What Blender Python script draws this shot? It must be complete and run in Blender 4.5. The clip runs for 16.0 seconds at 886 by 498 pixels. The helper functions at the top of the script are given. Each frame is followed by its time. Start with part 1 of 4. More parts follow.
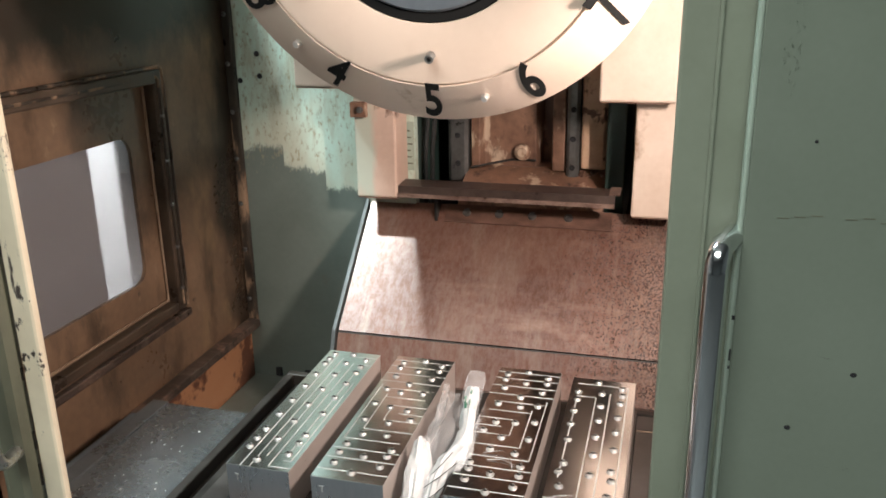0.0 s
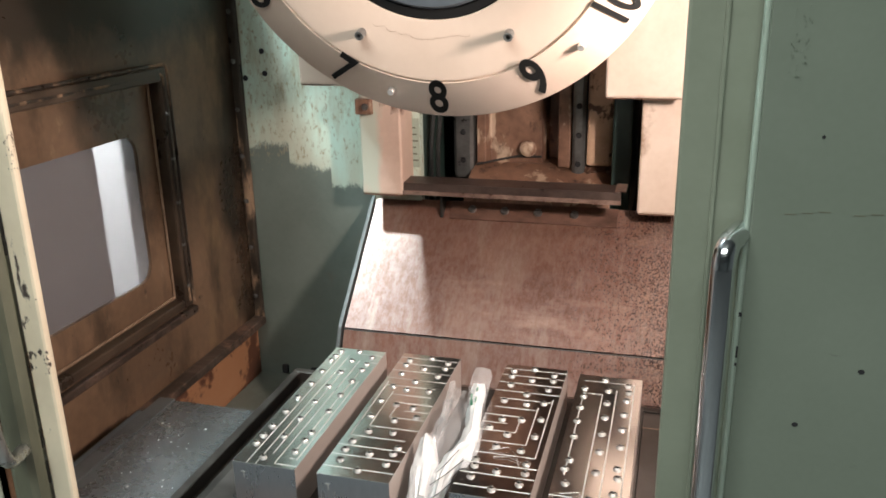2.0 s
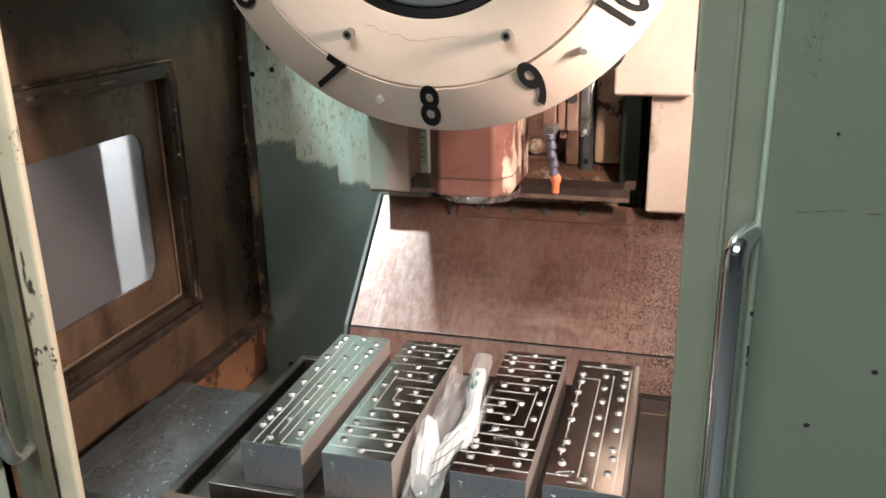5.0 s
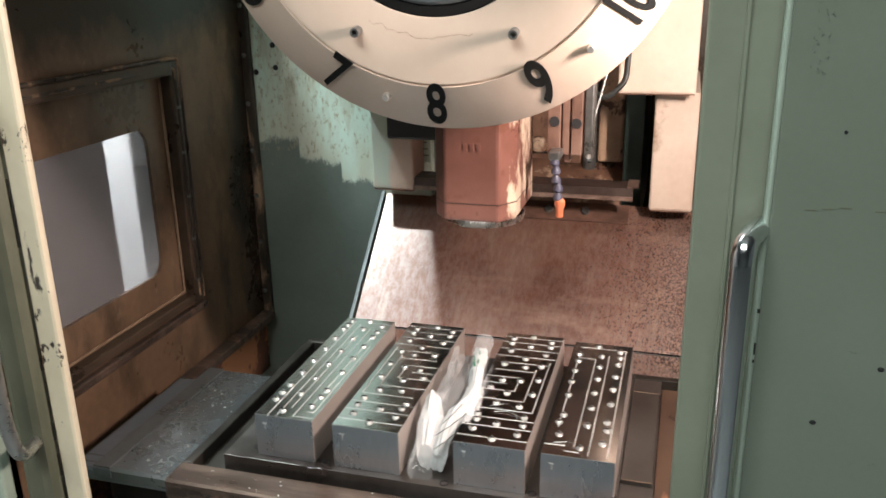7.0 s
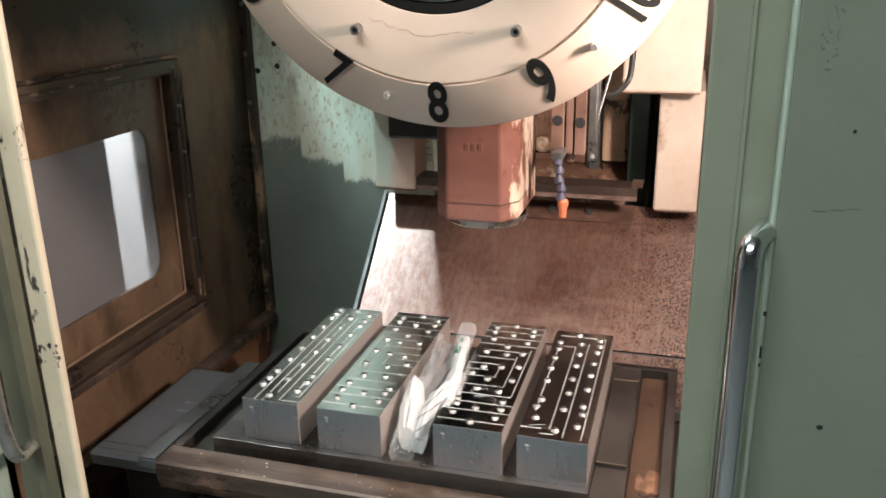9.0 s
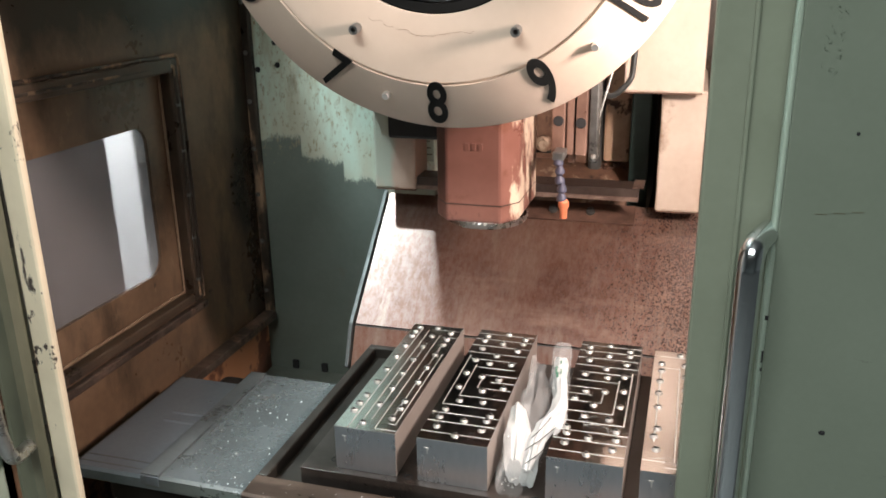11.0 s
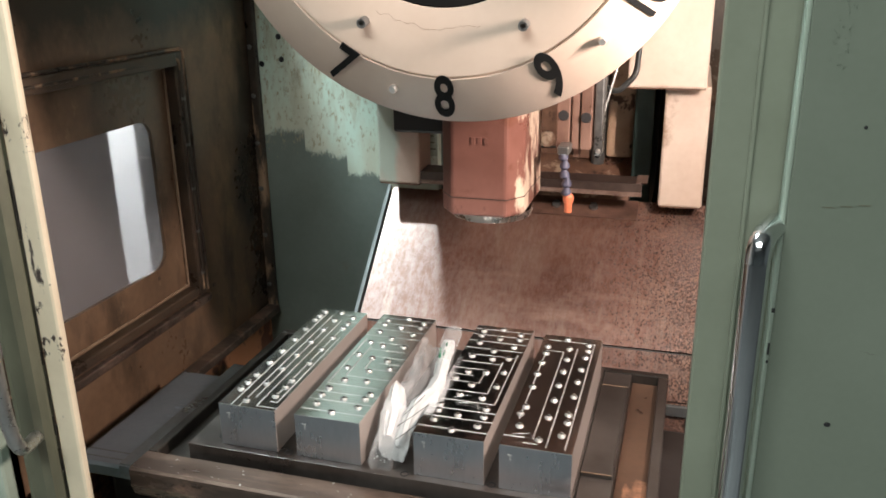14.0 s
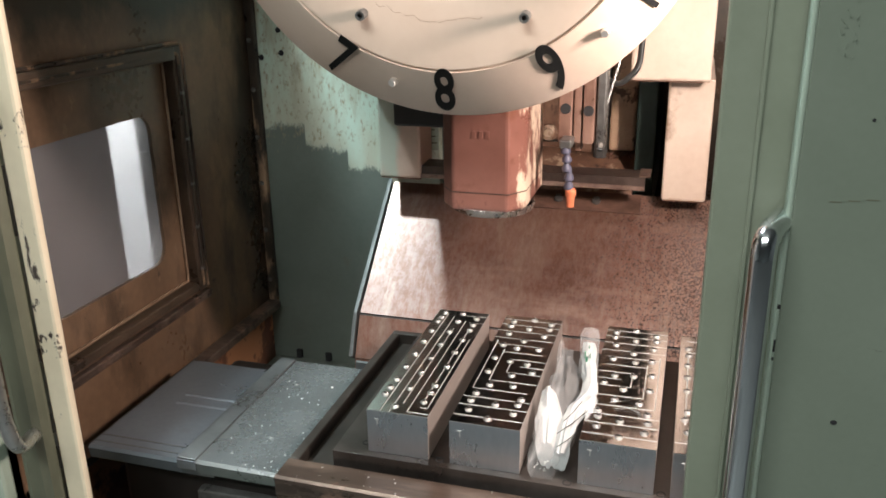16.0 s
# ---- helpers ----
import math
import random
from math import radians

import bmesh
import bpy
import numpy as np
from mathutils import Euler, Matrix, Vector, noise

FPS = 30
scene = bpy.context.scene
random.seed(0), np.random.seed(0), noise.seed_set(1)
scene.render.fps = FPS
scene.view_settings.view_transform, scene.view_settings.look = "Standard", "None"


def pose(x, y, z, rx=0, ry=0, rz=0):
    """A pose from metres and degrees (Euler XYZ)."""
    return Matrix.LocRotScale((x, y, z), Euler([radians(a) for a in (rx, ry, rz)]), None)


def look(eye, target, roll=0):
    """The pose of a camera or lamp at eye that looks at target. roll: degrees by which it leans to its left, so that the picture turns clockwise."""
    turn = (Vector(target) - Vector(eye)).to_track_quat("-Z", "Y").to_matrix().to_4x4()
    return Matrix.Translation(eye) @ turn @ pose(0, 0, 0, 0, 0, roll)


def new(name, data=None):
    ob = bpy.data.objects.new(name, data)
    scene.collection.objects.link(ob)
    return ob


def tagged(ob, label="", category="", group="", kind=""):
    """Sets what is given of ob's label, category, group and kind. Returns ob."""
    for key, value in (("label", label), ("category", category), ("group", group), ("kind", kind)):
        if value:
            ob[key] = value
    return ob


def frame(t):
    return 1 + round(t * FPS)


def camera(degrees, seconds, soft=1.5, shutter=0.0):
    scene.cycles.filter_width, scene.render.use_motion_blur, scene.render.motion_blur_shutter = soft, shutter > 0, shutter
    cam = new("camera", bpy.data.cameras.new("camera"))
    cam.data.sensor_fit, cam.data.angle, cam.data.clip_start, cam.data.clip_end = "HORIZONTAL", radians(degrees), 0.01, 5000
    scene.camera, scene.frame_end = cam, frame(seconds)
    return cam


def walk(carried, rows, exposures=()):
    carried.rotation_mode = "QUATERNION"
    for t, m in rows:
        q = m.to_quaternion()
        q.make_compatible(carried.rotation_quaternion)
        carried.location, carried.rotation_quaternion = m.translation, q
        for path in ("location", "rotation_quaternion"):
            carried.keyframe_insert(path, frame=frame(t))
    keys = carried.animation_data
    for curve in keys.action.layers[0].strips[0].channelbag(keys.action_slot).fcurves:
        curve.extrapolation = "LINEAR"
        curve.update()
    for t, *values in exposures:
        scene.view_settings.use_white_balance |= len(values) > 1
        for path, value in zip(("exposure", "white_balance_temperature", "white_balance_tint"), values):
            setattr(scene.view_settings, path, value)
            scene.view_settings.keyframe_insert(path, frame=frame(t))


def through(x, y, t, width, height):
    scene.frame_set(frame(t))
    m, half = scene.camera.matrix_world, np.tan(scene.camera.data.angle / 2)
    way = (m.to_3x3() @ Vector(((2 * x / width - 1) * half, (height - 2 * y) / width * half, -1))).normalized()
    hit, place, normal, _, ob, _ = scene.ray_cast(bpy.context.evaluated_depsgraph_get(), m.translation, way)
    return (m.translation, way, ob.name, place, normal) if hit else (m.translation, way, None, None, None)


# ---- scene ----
cam = camera(55.8, 16.0, soft=1.7, shutter=0.5)
PATH = [
    (0, (0.015, 0.003, 1.551), (-0.491, 1.836, 0.93), -0.9),
    (0.5, (0.015, 0.004, 1.552), (-0.494, 1.835, 0.928), -1.0),
    (1, (0.015, 0.005, 1.552), (-0.498, 1.834, 0.926), -1.1),
    (1.5, (0.015, 0.005, 1.552), (-0.501, 1.832, 0.924), -1.1),
    (2, (0.015, 0.005, 1.551), (-0.504, 1.831, 0.923), -1.2),
    (2.5, (0.014, 0.005, 1.551), (-0.507, 1.831, 0.922), -1.1),
    (3, (0.013, 0.005, 1.55), (-0.51, 1.83, 0.92), -1.2),
    (3.5, (0.012, 0.005, 1.551), (-0.512, 1.829, 0.919), -1.2),
    (4, (0.012, 0.006, 1.55), (-0.515, 1.828, 0.918), -1.2),
    (6.5, (0.008, 0.018, 1.548), (-0.529, 1.837, 0.912), -1.1),
    (7, (0.005, 0.006, 1.548), (-0.526, 1.826, 0.912), -1.0),
    (7.5, (0.004, 0.007, 1.548), (-0.527, 1.827, 0.911), -0.9),
    (8, (0.007, 0.019, 1.547), (-0.532, 1.837, 0.909), -0.9),
    (8.5, (0.007, 0.019, 1.546), (-0.534, 1.836, 0.908), -1.0),
    (9, (0.005, 0.019, 1.545), (-0.536, 1.836, 0.908), -1.0),
    (11.5, (0.006, 0.029, 1.546), (-0.54, 1.843, 0.905), -0.9),
    (12, (0.003, 0.025, 1.543), (-0.54, 1.841, 0.905), -0.8),
    (12.5, (0.002, 0.023, 1.544), (-0.541, 1.838, 0.903), -0.7),
    (13, (-0.003, 0.024, 1.544), (-0.543, 1.84, 0.901), -0.7),
    (13.5, (-0.002, 0.024, 1.543), (-0.544, 1.838, 0.898), -0.8),
    (14, (-0.001, 0.02, 1.544), (-0.543, 1.833, 0.895), -0.7),
    (14.5, (-0.002, 0.021, 1.544), (-0.544, 1.832, 0.89), -0.8),
    (15, (-0.002, 0.02, 1.547), (-0.545, 1.827, 0.884), -0.8),
    (15.5, (-0.002, 0.017, 1.545), (-0.546, 1.824, 0.882), -1.0),
    (16, (-0.002, 0.032, 1.542), (-0.549, 1.838, 0.879), -0.9),
]
walk(cam, [(t, look(eye, target, roll)) for t, eye, target, roll in PATH])

# light: one warm work lamp inside the enclosure, cool hall lamps outside, two added fills
world = bpy.data.worlds.new("hall_air")
world.use_nodes = True
world.node_tree.nodes["Background"].inputs[0].default_value = (0.62, 0.72, 0.75, 1)
world.node_tree.nodes["Background"].inputs[1].default_value = 0.05
scene.world = world


def area(name, eye, target, sx, sy, power, color):
    data = bpy.data.lights.new(name, "AREA")
    data.shape, data.size, data.size_y, data.energy, data.color = "RECTANGLE", sx, sy, power, color
    ob = new(name, data)
    ob.matrix_world = look(eye, target)
    return ob


area("work_lamp_light", (0.285, 0.825, 1.58), (-0.34, 1.14, 1.28), 0.05, 0.12, 10.8, (1.0, 0.835, 0.745))
area("side_hall_lamp_light", (-1.29, 1.08, 3.319), (-0.50, 1.42, 1.01), 0.11, 0.30, 145.0, (0.80, 0.97, 1.0))
area("hall_lamp_light", (-0.5, -1.3, 3.95), (0.1, 0.6, 1.2), 2.4, 1.4, 200.0, (0.95, 1.0, 0.96))
# added unseen fill lamp for the glare on the slide's right side
area("roof_lamp_light", (0.08, 1.20, 1.935), (0.06, 1.24, 1.0), 0.16, 0.10, 1.0, (1.0, 0.88, 0.79))
# added unseen lamp, only to brighten the white board behind the window
area("hall_lamp_light", (-1.55, 3.0, 1.9), (-2.15, 3.0, 1.4), 1.6, 0.3, 105.0, (0.95, 1.0, 1.0))
scene.view_settings.exposure = 0.16

# ---- materials ----
MATS = {}


def material(name, base, dark=None, rough=0.5, metal=0.0, scale=12.0, mix=0.5, bump=0.15, fine=120.0,
             stretch=(1, 1, 1), coat=0.0, spread=0.18, rough_var=0.15):
    """Two-scale noise colour, roughness and relief, in metres of the thing's own space."""
    m = bpy.data.materials.new(name)
    m.use_nodes = True
    nt = m.node_tree
    nodes, links = nt.nodes, nt.links
    b = nodes["Principled BSDF"]
    dark = dark or tuple(c * 0.6 for c in base)
    tc = nodes.new("ShaderNodeTexCoord")
    mp = nodes.new("ShaderNodeMapping")
    mp.inputs["Scale"].default_value = stretch
    links.new(tc.outputs["Object"], mp.inputs["Vector"])
    n1 = nodes.new("ShaderNodeTexNoise")
    n1.inputs["Scale"].default_value, n1.inputs["Detail"].default_value, n1.inputs["Roughness"].default_value = scale, 8, 0.62
    n2 = nodes.new("ShaderNodeTexNoise")
    n2.inputs["Scale"].default_value, n2.inputs["Detail"].default_value = fine, 4
    links.new(mp.outputs[0], n1.inputs["Vector"])
    links.new(mp.outputs[0], n2.inputs["Vector"])
    ramp = nodes.new("ShaderNodeValToRGB")
    ramp.color_ramp.elements[0].position, ramp.color_ramp.elements[1].position = mix - spread, mix + spread
    ramp.color_ramp.elements[0].color, ramp.color_ramp.elements[1].color = (*dark, 1), (*base, 1)
    add = nodes.new("ShaderNodeMath")
    add.operation = "MULTIPLY_ADD"
    add.inputs[1].default_value = 0.22
    links.new(n2.outputs[0], add.inputs[0])
    sub = nodes.new("ShaderNodeMath")
    sub.operation = "SUBTRACT"
    sub.inputs[1].default_value = 0.11
    links.new(n1.outputs[0], sub.inputs[0])
    links.new(sub.outputs[0], add.inputs[2])
    links.new(add.outputs[0], ramp.inputs[0])
    links.new(ramp.outputs[0], b.inputs["Base Color"])
    mr = nodes.new("ShaderNodeMapRange")
    mr.inputs["To Min"].default_value, mr.inputs["To Max"].default_value = max(0.03, rough - rough_var), min(1, rough + rough_var)
    mr.inputs["From Min"].default_value, mr.inputs["From Max"].default_value = 0.3, 0.7
    links.new(add.outputs[0], mr.inputs["Value"])
    links.new(mr.outputs[0], b.inputs["Roughness"])
    b.inputs["Metallic"].default_value = metal
    b.inputs["Coat Weight"].default_value = coat
    bp = nodes.new("ShaderNodeBump")
    bp.inputs["Strength"].default_value, bp.inputs["Distance"].default_value = bump, 0.002
    links.new(add.outputs[0], bp.inputs["Height"])
    links.new(bp.outputs[0], b.inputs["Normal"])
    MATS[name] = m
    return m


def layer(m, color, scale, threshold, soft=0.03, stretch=(1, 1, 1), seed=0.0, rough=None, where=None, relief=0.0):
    """A stain, worn patch or painted light or shade with a ragged shape over a material; where: (axis, from, to) fades
    it in along an axis.
    """
    nt = m.node_tree
    nodes, links = nt.nodes, nt.links
    b = nodes["Principled BSDF"]
    tc = nodes.new("ShaderNodeTexCoord")
    mp = nodes.new("ShaderNodeMapping")
    mp.inputs["Scale"].default_value, mp.inputs["Location"].default_value = stretch, (seed, seed * 0.7, seed * 1.3)
    links.new(tc.outputs["Object"], mp.inputs["Vector"])
    n = nodes.new("ShaderNodeTexNoise")
    n.inputs["Scale"].default_value, n.inputs["Detail"].default_value, n.inputs["Roughness"].default_value = scale, 9, 0.65
    links.new(mp.outputs[0], n.inputs["Vector"])
    value = n.outputs[0]
    for axis, lo, hi in where or ():
        sep = nodes.new("ShaderNodeSeparateXYZ")
        links.new(tc.outputs["Object"], sep.inputs[0])
        rng = nodes.new("ShaderNodeMapRange")
        rng.inputs["From Min"].default_value, rng.inputs["From Max"].default_value = lo, hi
        rng.inputs["To Min"].default_value, rng.inputs["To Max"].default_value = -0.5, 0.0
        links.new(sep.outputs[axis], rng.inputs["Value"])
        a = nodes.new("ShaderNodeMath")
        a.operation = "ADD"
        links.new(value, a.inputs[0])
        links.new(rng.outputs[0], a.inputs[1])
        value = a.outputs[0]
    fac = nodes.new("ShaderNodeMapRange")
    fac.inputs["From Min"].default_value, fac.inputs["From Max"].default_value = threshold - soft, threshold + soft
    links.new(value, fac.inputs["Value"])
    old = b.inputs["Base Color"].links[0].from_socket
    mx = nodes.new("ShaderNodeMix")
    mx.data_type = "RGBA"
    links.new(fac.outputs[0], mx.inputs[0])
    links.new(old, mx.inputs[6])
    mx.inputs[7].default_value = (*color, 1)
    links.new(mx.outputs[2], b.inputs["Base Color"])
    if rough is not None:
        oldr = b.inputs["Roughness"].links[0].from_socket
        mr = nodes.new("ShaderNodeMix")
        links.new(fac.outputs[0], mr.inputs[0])
        links.new(oldr, mr.inputs[2])
        mr.inputs[3].default_value = rough
        links.new(mr.outputs[0], b.inputs["Roughness"])
    if relief:
        bp = nodes.new("ShaderNodeBump")
        bp.inputs["Strength"].default_value, bp.inputs["Distance"].default_value = relief, 0.002
        links.new(fac.outputs[0], bp.inputs["Height"])
        links.new(b.inputs["Normal"].links[0].from_socket, bp.inputs["Normal"])
        links.new(bp.outputs[0], b.inputs["Normal"])
        links.new(bp.outputs[0], b.inputs["Coat Normal"])
    return m


cream = material("cream_enamel", (0.62, 0.493, 0.408), (0.555, 0.43, 0.35), 0.42, 0, 6, 0.42, 0.05, 90)
layer(cream, (0.30, 0.19, 0.11), 9, 0.70, 0.05, seed=3.1)
cover_paint = material("cover_cream_paint", (0.69, 0.575, 0.485), (0.57, 0.44, 0.35), 0.45, 0, 8, 0.42, 0.06, 90)
layer(cover_paint, (0.28, 0.16, 0.09), 7, 0.68, 0.06, seed=1.7)
scuffed_cover = material("scuffed_cover_paint", (0.66, 0.49, 0.40), (0.52, 0.36, 0.28), 0.5, 0, 12, 0.45, 0.1, 90)
layer(scuffed_cover, (0.54, 0.58, 0.49), 9, 0.42, 0.10, (1.5, 1, 0.5), seed=2.9, where=((0, -0.455, -0.500),))
layer(scuffed_cover, (0.16, 0.085, 0.055), 22, 0.60, 0.05, (1, 1, 0.5), seed=7.4, where=((2, 1.24, 1.32),))
door_green = material("door_green_paint", (0.178, 0.208, 0.166), (0.149, 0.176, 0.138), 0.45, 0, 3, 0.5, 0.10, 160)
layer(door_green, (0.06, 0.065, 0.05), 22, 0.72, 0.03, (1, 1, 3), seed=5.0)
edge_green = material("edge_light_green_paint", (0.36, 0.43, 0.36), (0.28, 0.34, 0.28), 0.4, 0, 9, 0.45, 0.1, 120)
strip_green = material("door_strip_green_paint", (0.222, 0.248, 0.19), (0.185, 0.205, 0.155), 0.4, 0, 5, 0.5, 0.10, 120)
olive = material("olive_stained_paint", (0.150, 0.152, 0.105), (0.085, 0.088, 0.062), 0.45, 0, 7, 0.5, 0.1, 100, (1, 1, 0.4))
edge_cream = material("chipped_cream_edge", (0.80, 0.70, 0.53), (0.68, 0.58, 0.43), 0.45, 0, 8, 0.4, 0.1, 90)
layer(edge_cream, (0.05, 0.035, 0.03), 34, 0.64, 0.012, (1, 1, 0.6), seed=2.2, rough=0.7)
layer(edge_cream, (0.06, 0.045, 0.04), 9, 0.66, 0.012, (2, 1, 0.5), seed=6.1, rough=0.7)
wall_green = material("back_wall_dark_green", (0.158, 0.182, 0.160), (0.118, 0.138, 0.118), 0.5, 0, 7, 0.5, 0.08, 110)
rust_wall = material("oily_shade_brown_wall", (0.228, 0.140, 0.087), (0.092, 0.055, 0.034), 0.36, 0, 3, 0.5, 0.12, 80)
layer(rust_wall, (0.21, 0.135, 0.075), 17, 0.55, 0.06, (1, 1, 0.55), seed=4.0, where=((1, 1.12, 1.27), (1, 1.46, 1.36), (2, 1.42, 1.20)))
layer(rust_wall, (0.22, 0.135, 0.08), 14, 0.68, 0.06, (1, 1, 0.4), seed=6.3)
layer(rust_wall, (0.045, 0.03, 0.02), 5, 0.58, 0.07, (1, 1.5, 0.6), seed=8.0)
layer(rust_wall, (0.25, 0.17, 0.11), 45, 0.66, 0.05, (1, 0.7, 0.35), seed=1.1, rough=0.6)
layer(rust_wall, (0.03, 0.02, 0.014), 55, 0.68, 0.03, (1, 1, 0.5), seed=2.8)
# darker towards the back corner: stain plus the head's shade in the colour
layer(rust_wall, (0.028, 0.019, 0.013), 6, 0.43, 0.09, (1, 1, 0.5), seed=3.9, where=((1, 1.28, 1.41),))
# darker upwards: the turret's shade on the upper wall, put into the colour
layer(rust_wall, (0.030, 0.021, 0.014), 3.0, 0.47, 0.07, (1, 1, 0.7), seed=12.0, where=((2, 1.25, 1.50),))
orange_wall = material("worn_orange_primer", (0.40, 0.19, 0.095), (0.12, 0.05, 0.03), 0.55, 0, 9, 0.47, 0.2, 70, spread=0.03)
seal_brown = material("brown_oily_seal", (0.085, 0.055, 0.036), (0.032, 0.022, 0.016), 0.4, 0, 14, 0.5, 0.3, 90)
bead_tan = material("tan_seal_bead", (0.30, 0.21, 0.14), (0.16, 0.10, 0.065), 0.45, 0, 30, 0.5, 0.1, 90)
dark_seal = material("dark_oily_seal", (0.05, 0.036, 0.026), (0.02, 0.015, 0.012), 0.4, 0, 20, 0.5, 0.3, 90)
layer(dark_seal, (0.30, 0.19, 0.12), 30, 0.56, 0.05, (1, 1, 0.3), seed=5.5, rough=0.6)
sheet_steel = material("oily_glare_stainless_sheet", (0.160, 0.066, 0.043), (0.098, 0.039, 0.025), 0.45, 0.3, 5, 0.45, 0.06, 70, (1, 1, 0.6), rough_var=0.08)
layer(sheet_steel, (0.23, 0.13, 0.095), 3.2, 0.56, 0.12, seed=3.0, rough=0.30)
# paler to the right: the lamp glare behind the drops, painted in
layer(sheet_steel, (0.32, 0.185, 0.135), 6, 0.44, 0.12, seed=5.2, rough=0.33, where=((0, -0.30, 0.12),))
layer(sheet_steel, (0.048, 0.022, 0.016), 330, 0.49, 0.03, (1, 0.8, 0.8), seed=7.0, rough=0.25, where=((0, -0.62, 0.02),), relief=0.5)
layer(sheet_steel, (0.26, 0.155, 0.12), 9, 0.60, 0.06, (0.25, 1, 1), seed=9.1, rough=0.4)
layer(sheet_steel, (0.16, 0.08, 0.056), 300, 0.60, 0.05, seed=2.0, rough=0.4)
layer(sheet_steel, (0.22, 0.145, 0.115), 14, 0.63, 0.10, (2.2, 0.4, 0.4), seed=1.0, rough=0.38)
oil = sheet_steel.node_tree.nodes["Principled BSDF"]
oil.inputs["Coat Weight"].default_value = 1.0
oil.inputs["Coat IOR"].default_value = 1.62
oil.inputs["Coat Roughness"].default_value = 0.44
# drops and runs in the oil film break up its gloss
film_tc, film_map, film_noise, film_range = (sheet_steel.node_tree.nodes.new(k) for k in ("ShaderNodeTexCoord", "ShaderNodeMapping", "ShaderNodeTexNoise", "ShaderNodeMapRange"))
film_map.inputs["Scale"].default_value = (1.0, 0.45, 0.45)
film_noise.inputs["Scale"].default_value, film_noise.inputs["Detail"].default_value, film_noise.inputs["Roughness"].default_value = 130, 7, 0.8
film_range.inputs["From Min"].default_value, film_range.inputs["From Max"].default_value = 0.40, 0.58
film_range.inputs["To Min"].default_value, film_range.inputs["To Max"].default_value = 0.10, 1.0
for a, b in ((film_tc.outputs["Object"], film_map.inputs[0]), (film_map.outputs[0], film_noise.inputs["Vector"]), (film_noise.outputs[0], film_range.inputs[0]), (film_range.outputs[0], oil.inputs["Coat Weight"])):
    sheet_steel.node_tree.links.new(a, b)
flange_grey = material("worn_flange_grey", (0.13, 0.135, 0.135), (0.07, 0.073, 0.073), 0.6, 0.2, 16, 0.5, 0.2, 110)
seam_black = material("black_seam", (0.02, 0.018, 0.016), None, 0.6)
# green darkened: the shade of the gaps beside the column is in it
cheek_dark = material("gap_dark_green_paint", (0.032, 0.062, 0.053), (0.016, 0.026, 0.023), 0.4, 0, 9, 0.5, 0.15, 80)
cast_brown = material("rust_stained_casting", (0.29, 0.16, 0.105), (0.09, 0.045, 0.03), 0.5, 0.1, 12, 0.45, 0.3, 80)
layer(cast_brown, (0.52, 0.39, 0.29), 18, 0.60, 0.03, (1, 1, 0.5), seed=3.3, rough=0.6)
layer(cast_brown, (0.045, 0.024, 0.016), 26, 0.62, 0.05, (1, 1, 0.6), seed=7.7)
rail_steel = material("oiled_rail_steel", (0.22, 0.22, 0.215), (0.11, 0.105, 0.10), 0.35, 0.7, 15, 0.5, 0.1, 120)
chipped_tan = material("chipped_tan_paint", (0.56, 0.38, 0.26), (0.40, 0.25, 0.16), 0.5, 0, 10, 0.45, 0.2, 80)
layer(chipped_tan, (0.10, 0.05, 0.032), 34, 0.60, 0.02, (1, 1, 0.7), seed=4.2, relief=0.4)
rust_strip = material("rust_caked_strip", (0.20, 0.105, 0.075), (0.07, 0.037, 0.027), 0.5, 0.2, 30, 0.5, 0.4, 110, (0.5, 1, 1))
worn_lip = material("worn_rust_edge", (0.34, 0.235, 0.19), (0.15, 0.09, 0.07), 0.42, 0.4, 40, 0.5, 0.3, 120)
dark_bar = material("dark_brown_oiled_steel", (0.105, 0.072, 0.060), (0.045, 0.030, 0.025), 0.38, 0.4, 14, 0.5, 0.2, 90)
bracket_pink = material("oily_pink_bracket", (0.30, 0.185, 0.145), (0.15, 0.085, 0.065), 0.38, 0.3, 22, 0.5, 0.15, 90, (1, 1, 0.5))
head_copper = material("oily_pinkish_head_lit_facet", (0.225, 0.099, 0.077), (0.150, 0.062, 0.047), 0.34, 0.15, 7, 0.45, 0.06, 60)
layer(head_copper, (0.15, 0.06, 0.04), 14, 0.62, 0.05, (1, 1, 1.5), seed=6.0)
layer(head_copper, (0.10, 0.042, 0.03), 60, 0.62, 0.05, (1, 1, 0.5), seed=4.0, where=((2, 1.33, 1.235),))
# right facet: cream wear, and the work lamp's brightness put into the colour
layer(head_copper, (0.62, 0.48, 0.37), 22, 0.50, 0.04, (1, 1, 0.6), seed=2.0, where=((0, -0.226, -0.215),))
screw_steel = material("screw_steel", (0.58, 0.57, 0.55), (0.44, 0.43, 0.42), 0.32, 0.95, 60, 0.5, 0.05, 200)
nose_steel = material("turned_nose_steel", (0.62, 0.55, 0.51), (0.48, 0.42, 0.39), 0.24, 0.95, 10, 0.5, 0.05, 150)
bright_steel = material("bright_turned_steel", (0.78, 0.75, 0.72), (0.62, 0.59, 0.56), 0.32, 0.85, 10, 0.5, 0.05, 150)
chrome = material("chrome", (0.80, 0.82, 0.84), (0.70, 0.72, 0.74), 0.14, 1.0, 6, 0.5, 0.02, 60, rough_var=0.05)
ground_steel = material("ground_block_steel", (0.90, 0.91, 0.92), (0.82, 0.83, 0.85), 0.17, 1.0, 9, 0.5, 0.05, 260, (1, 0.15, 1), rough_var=0.08)
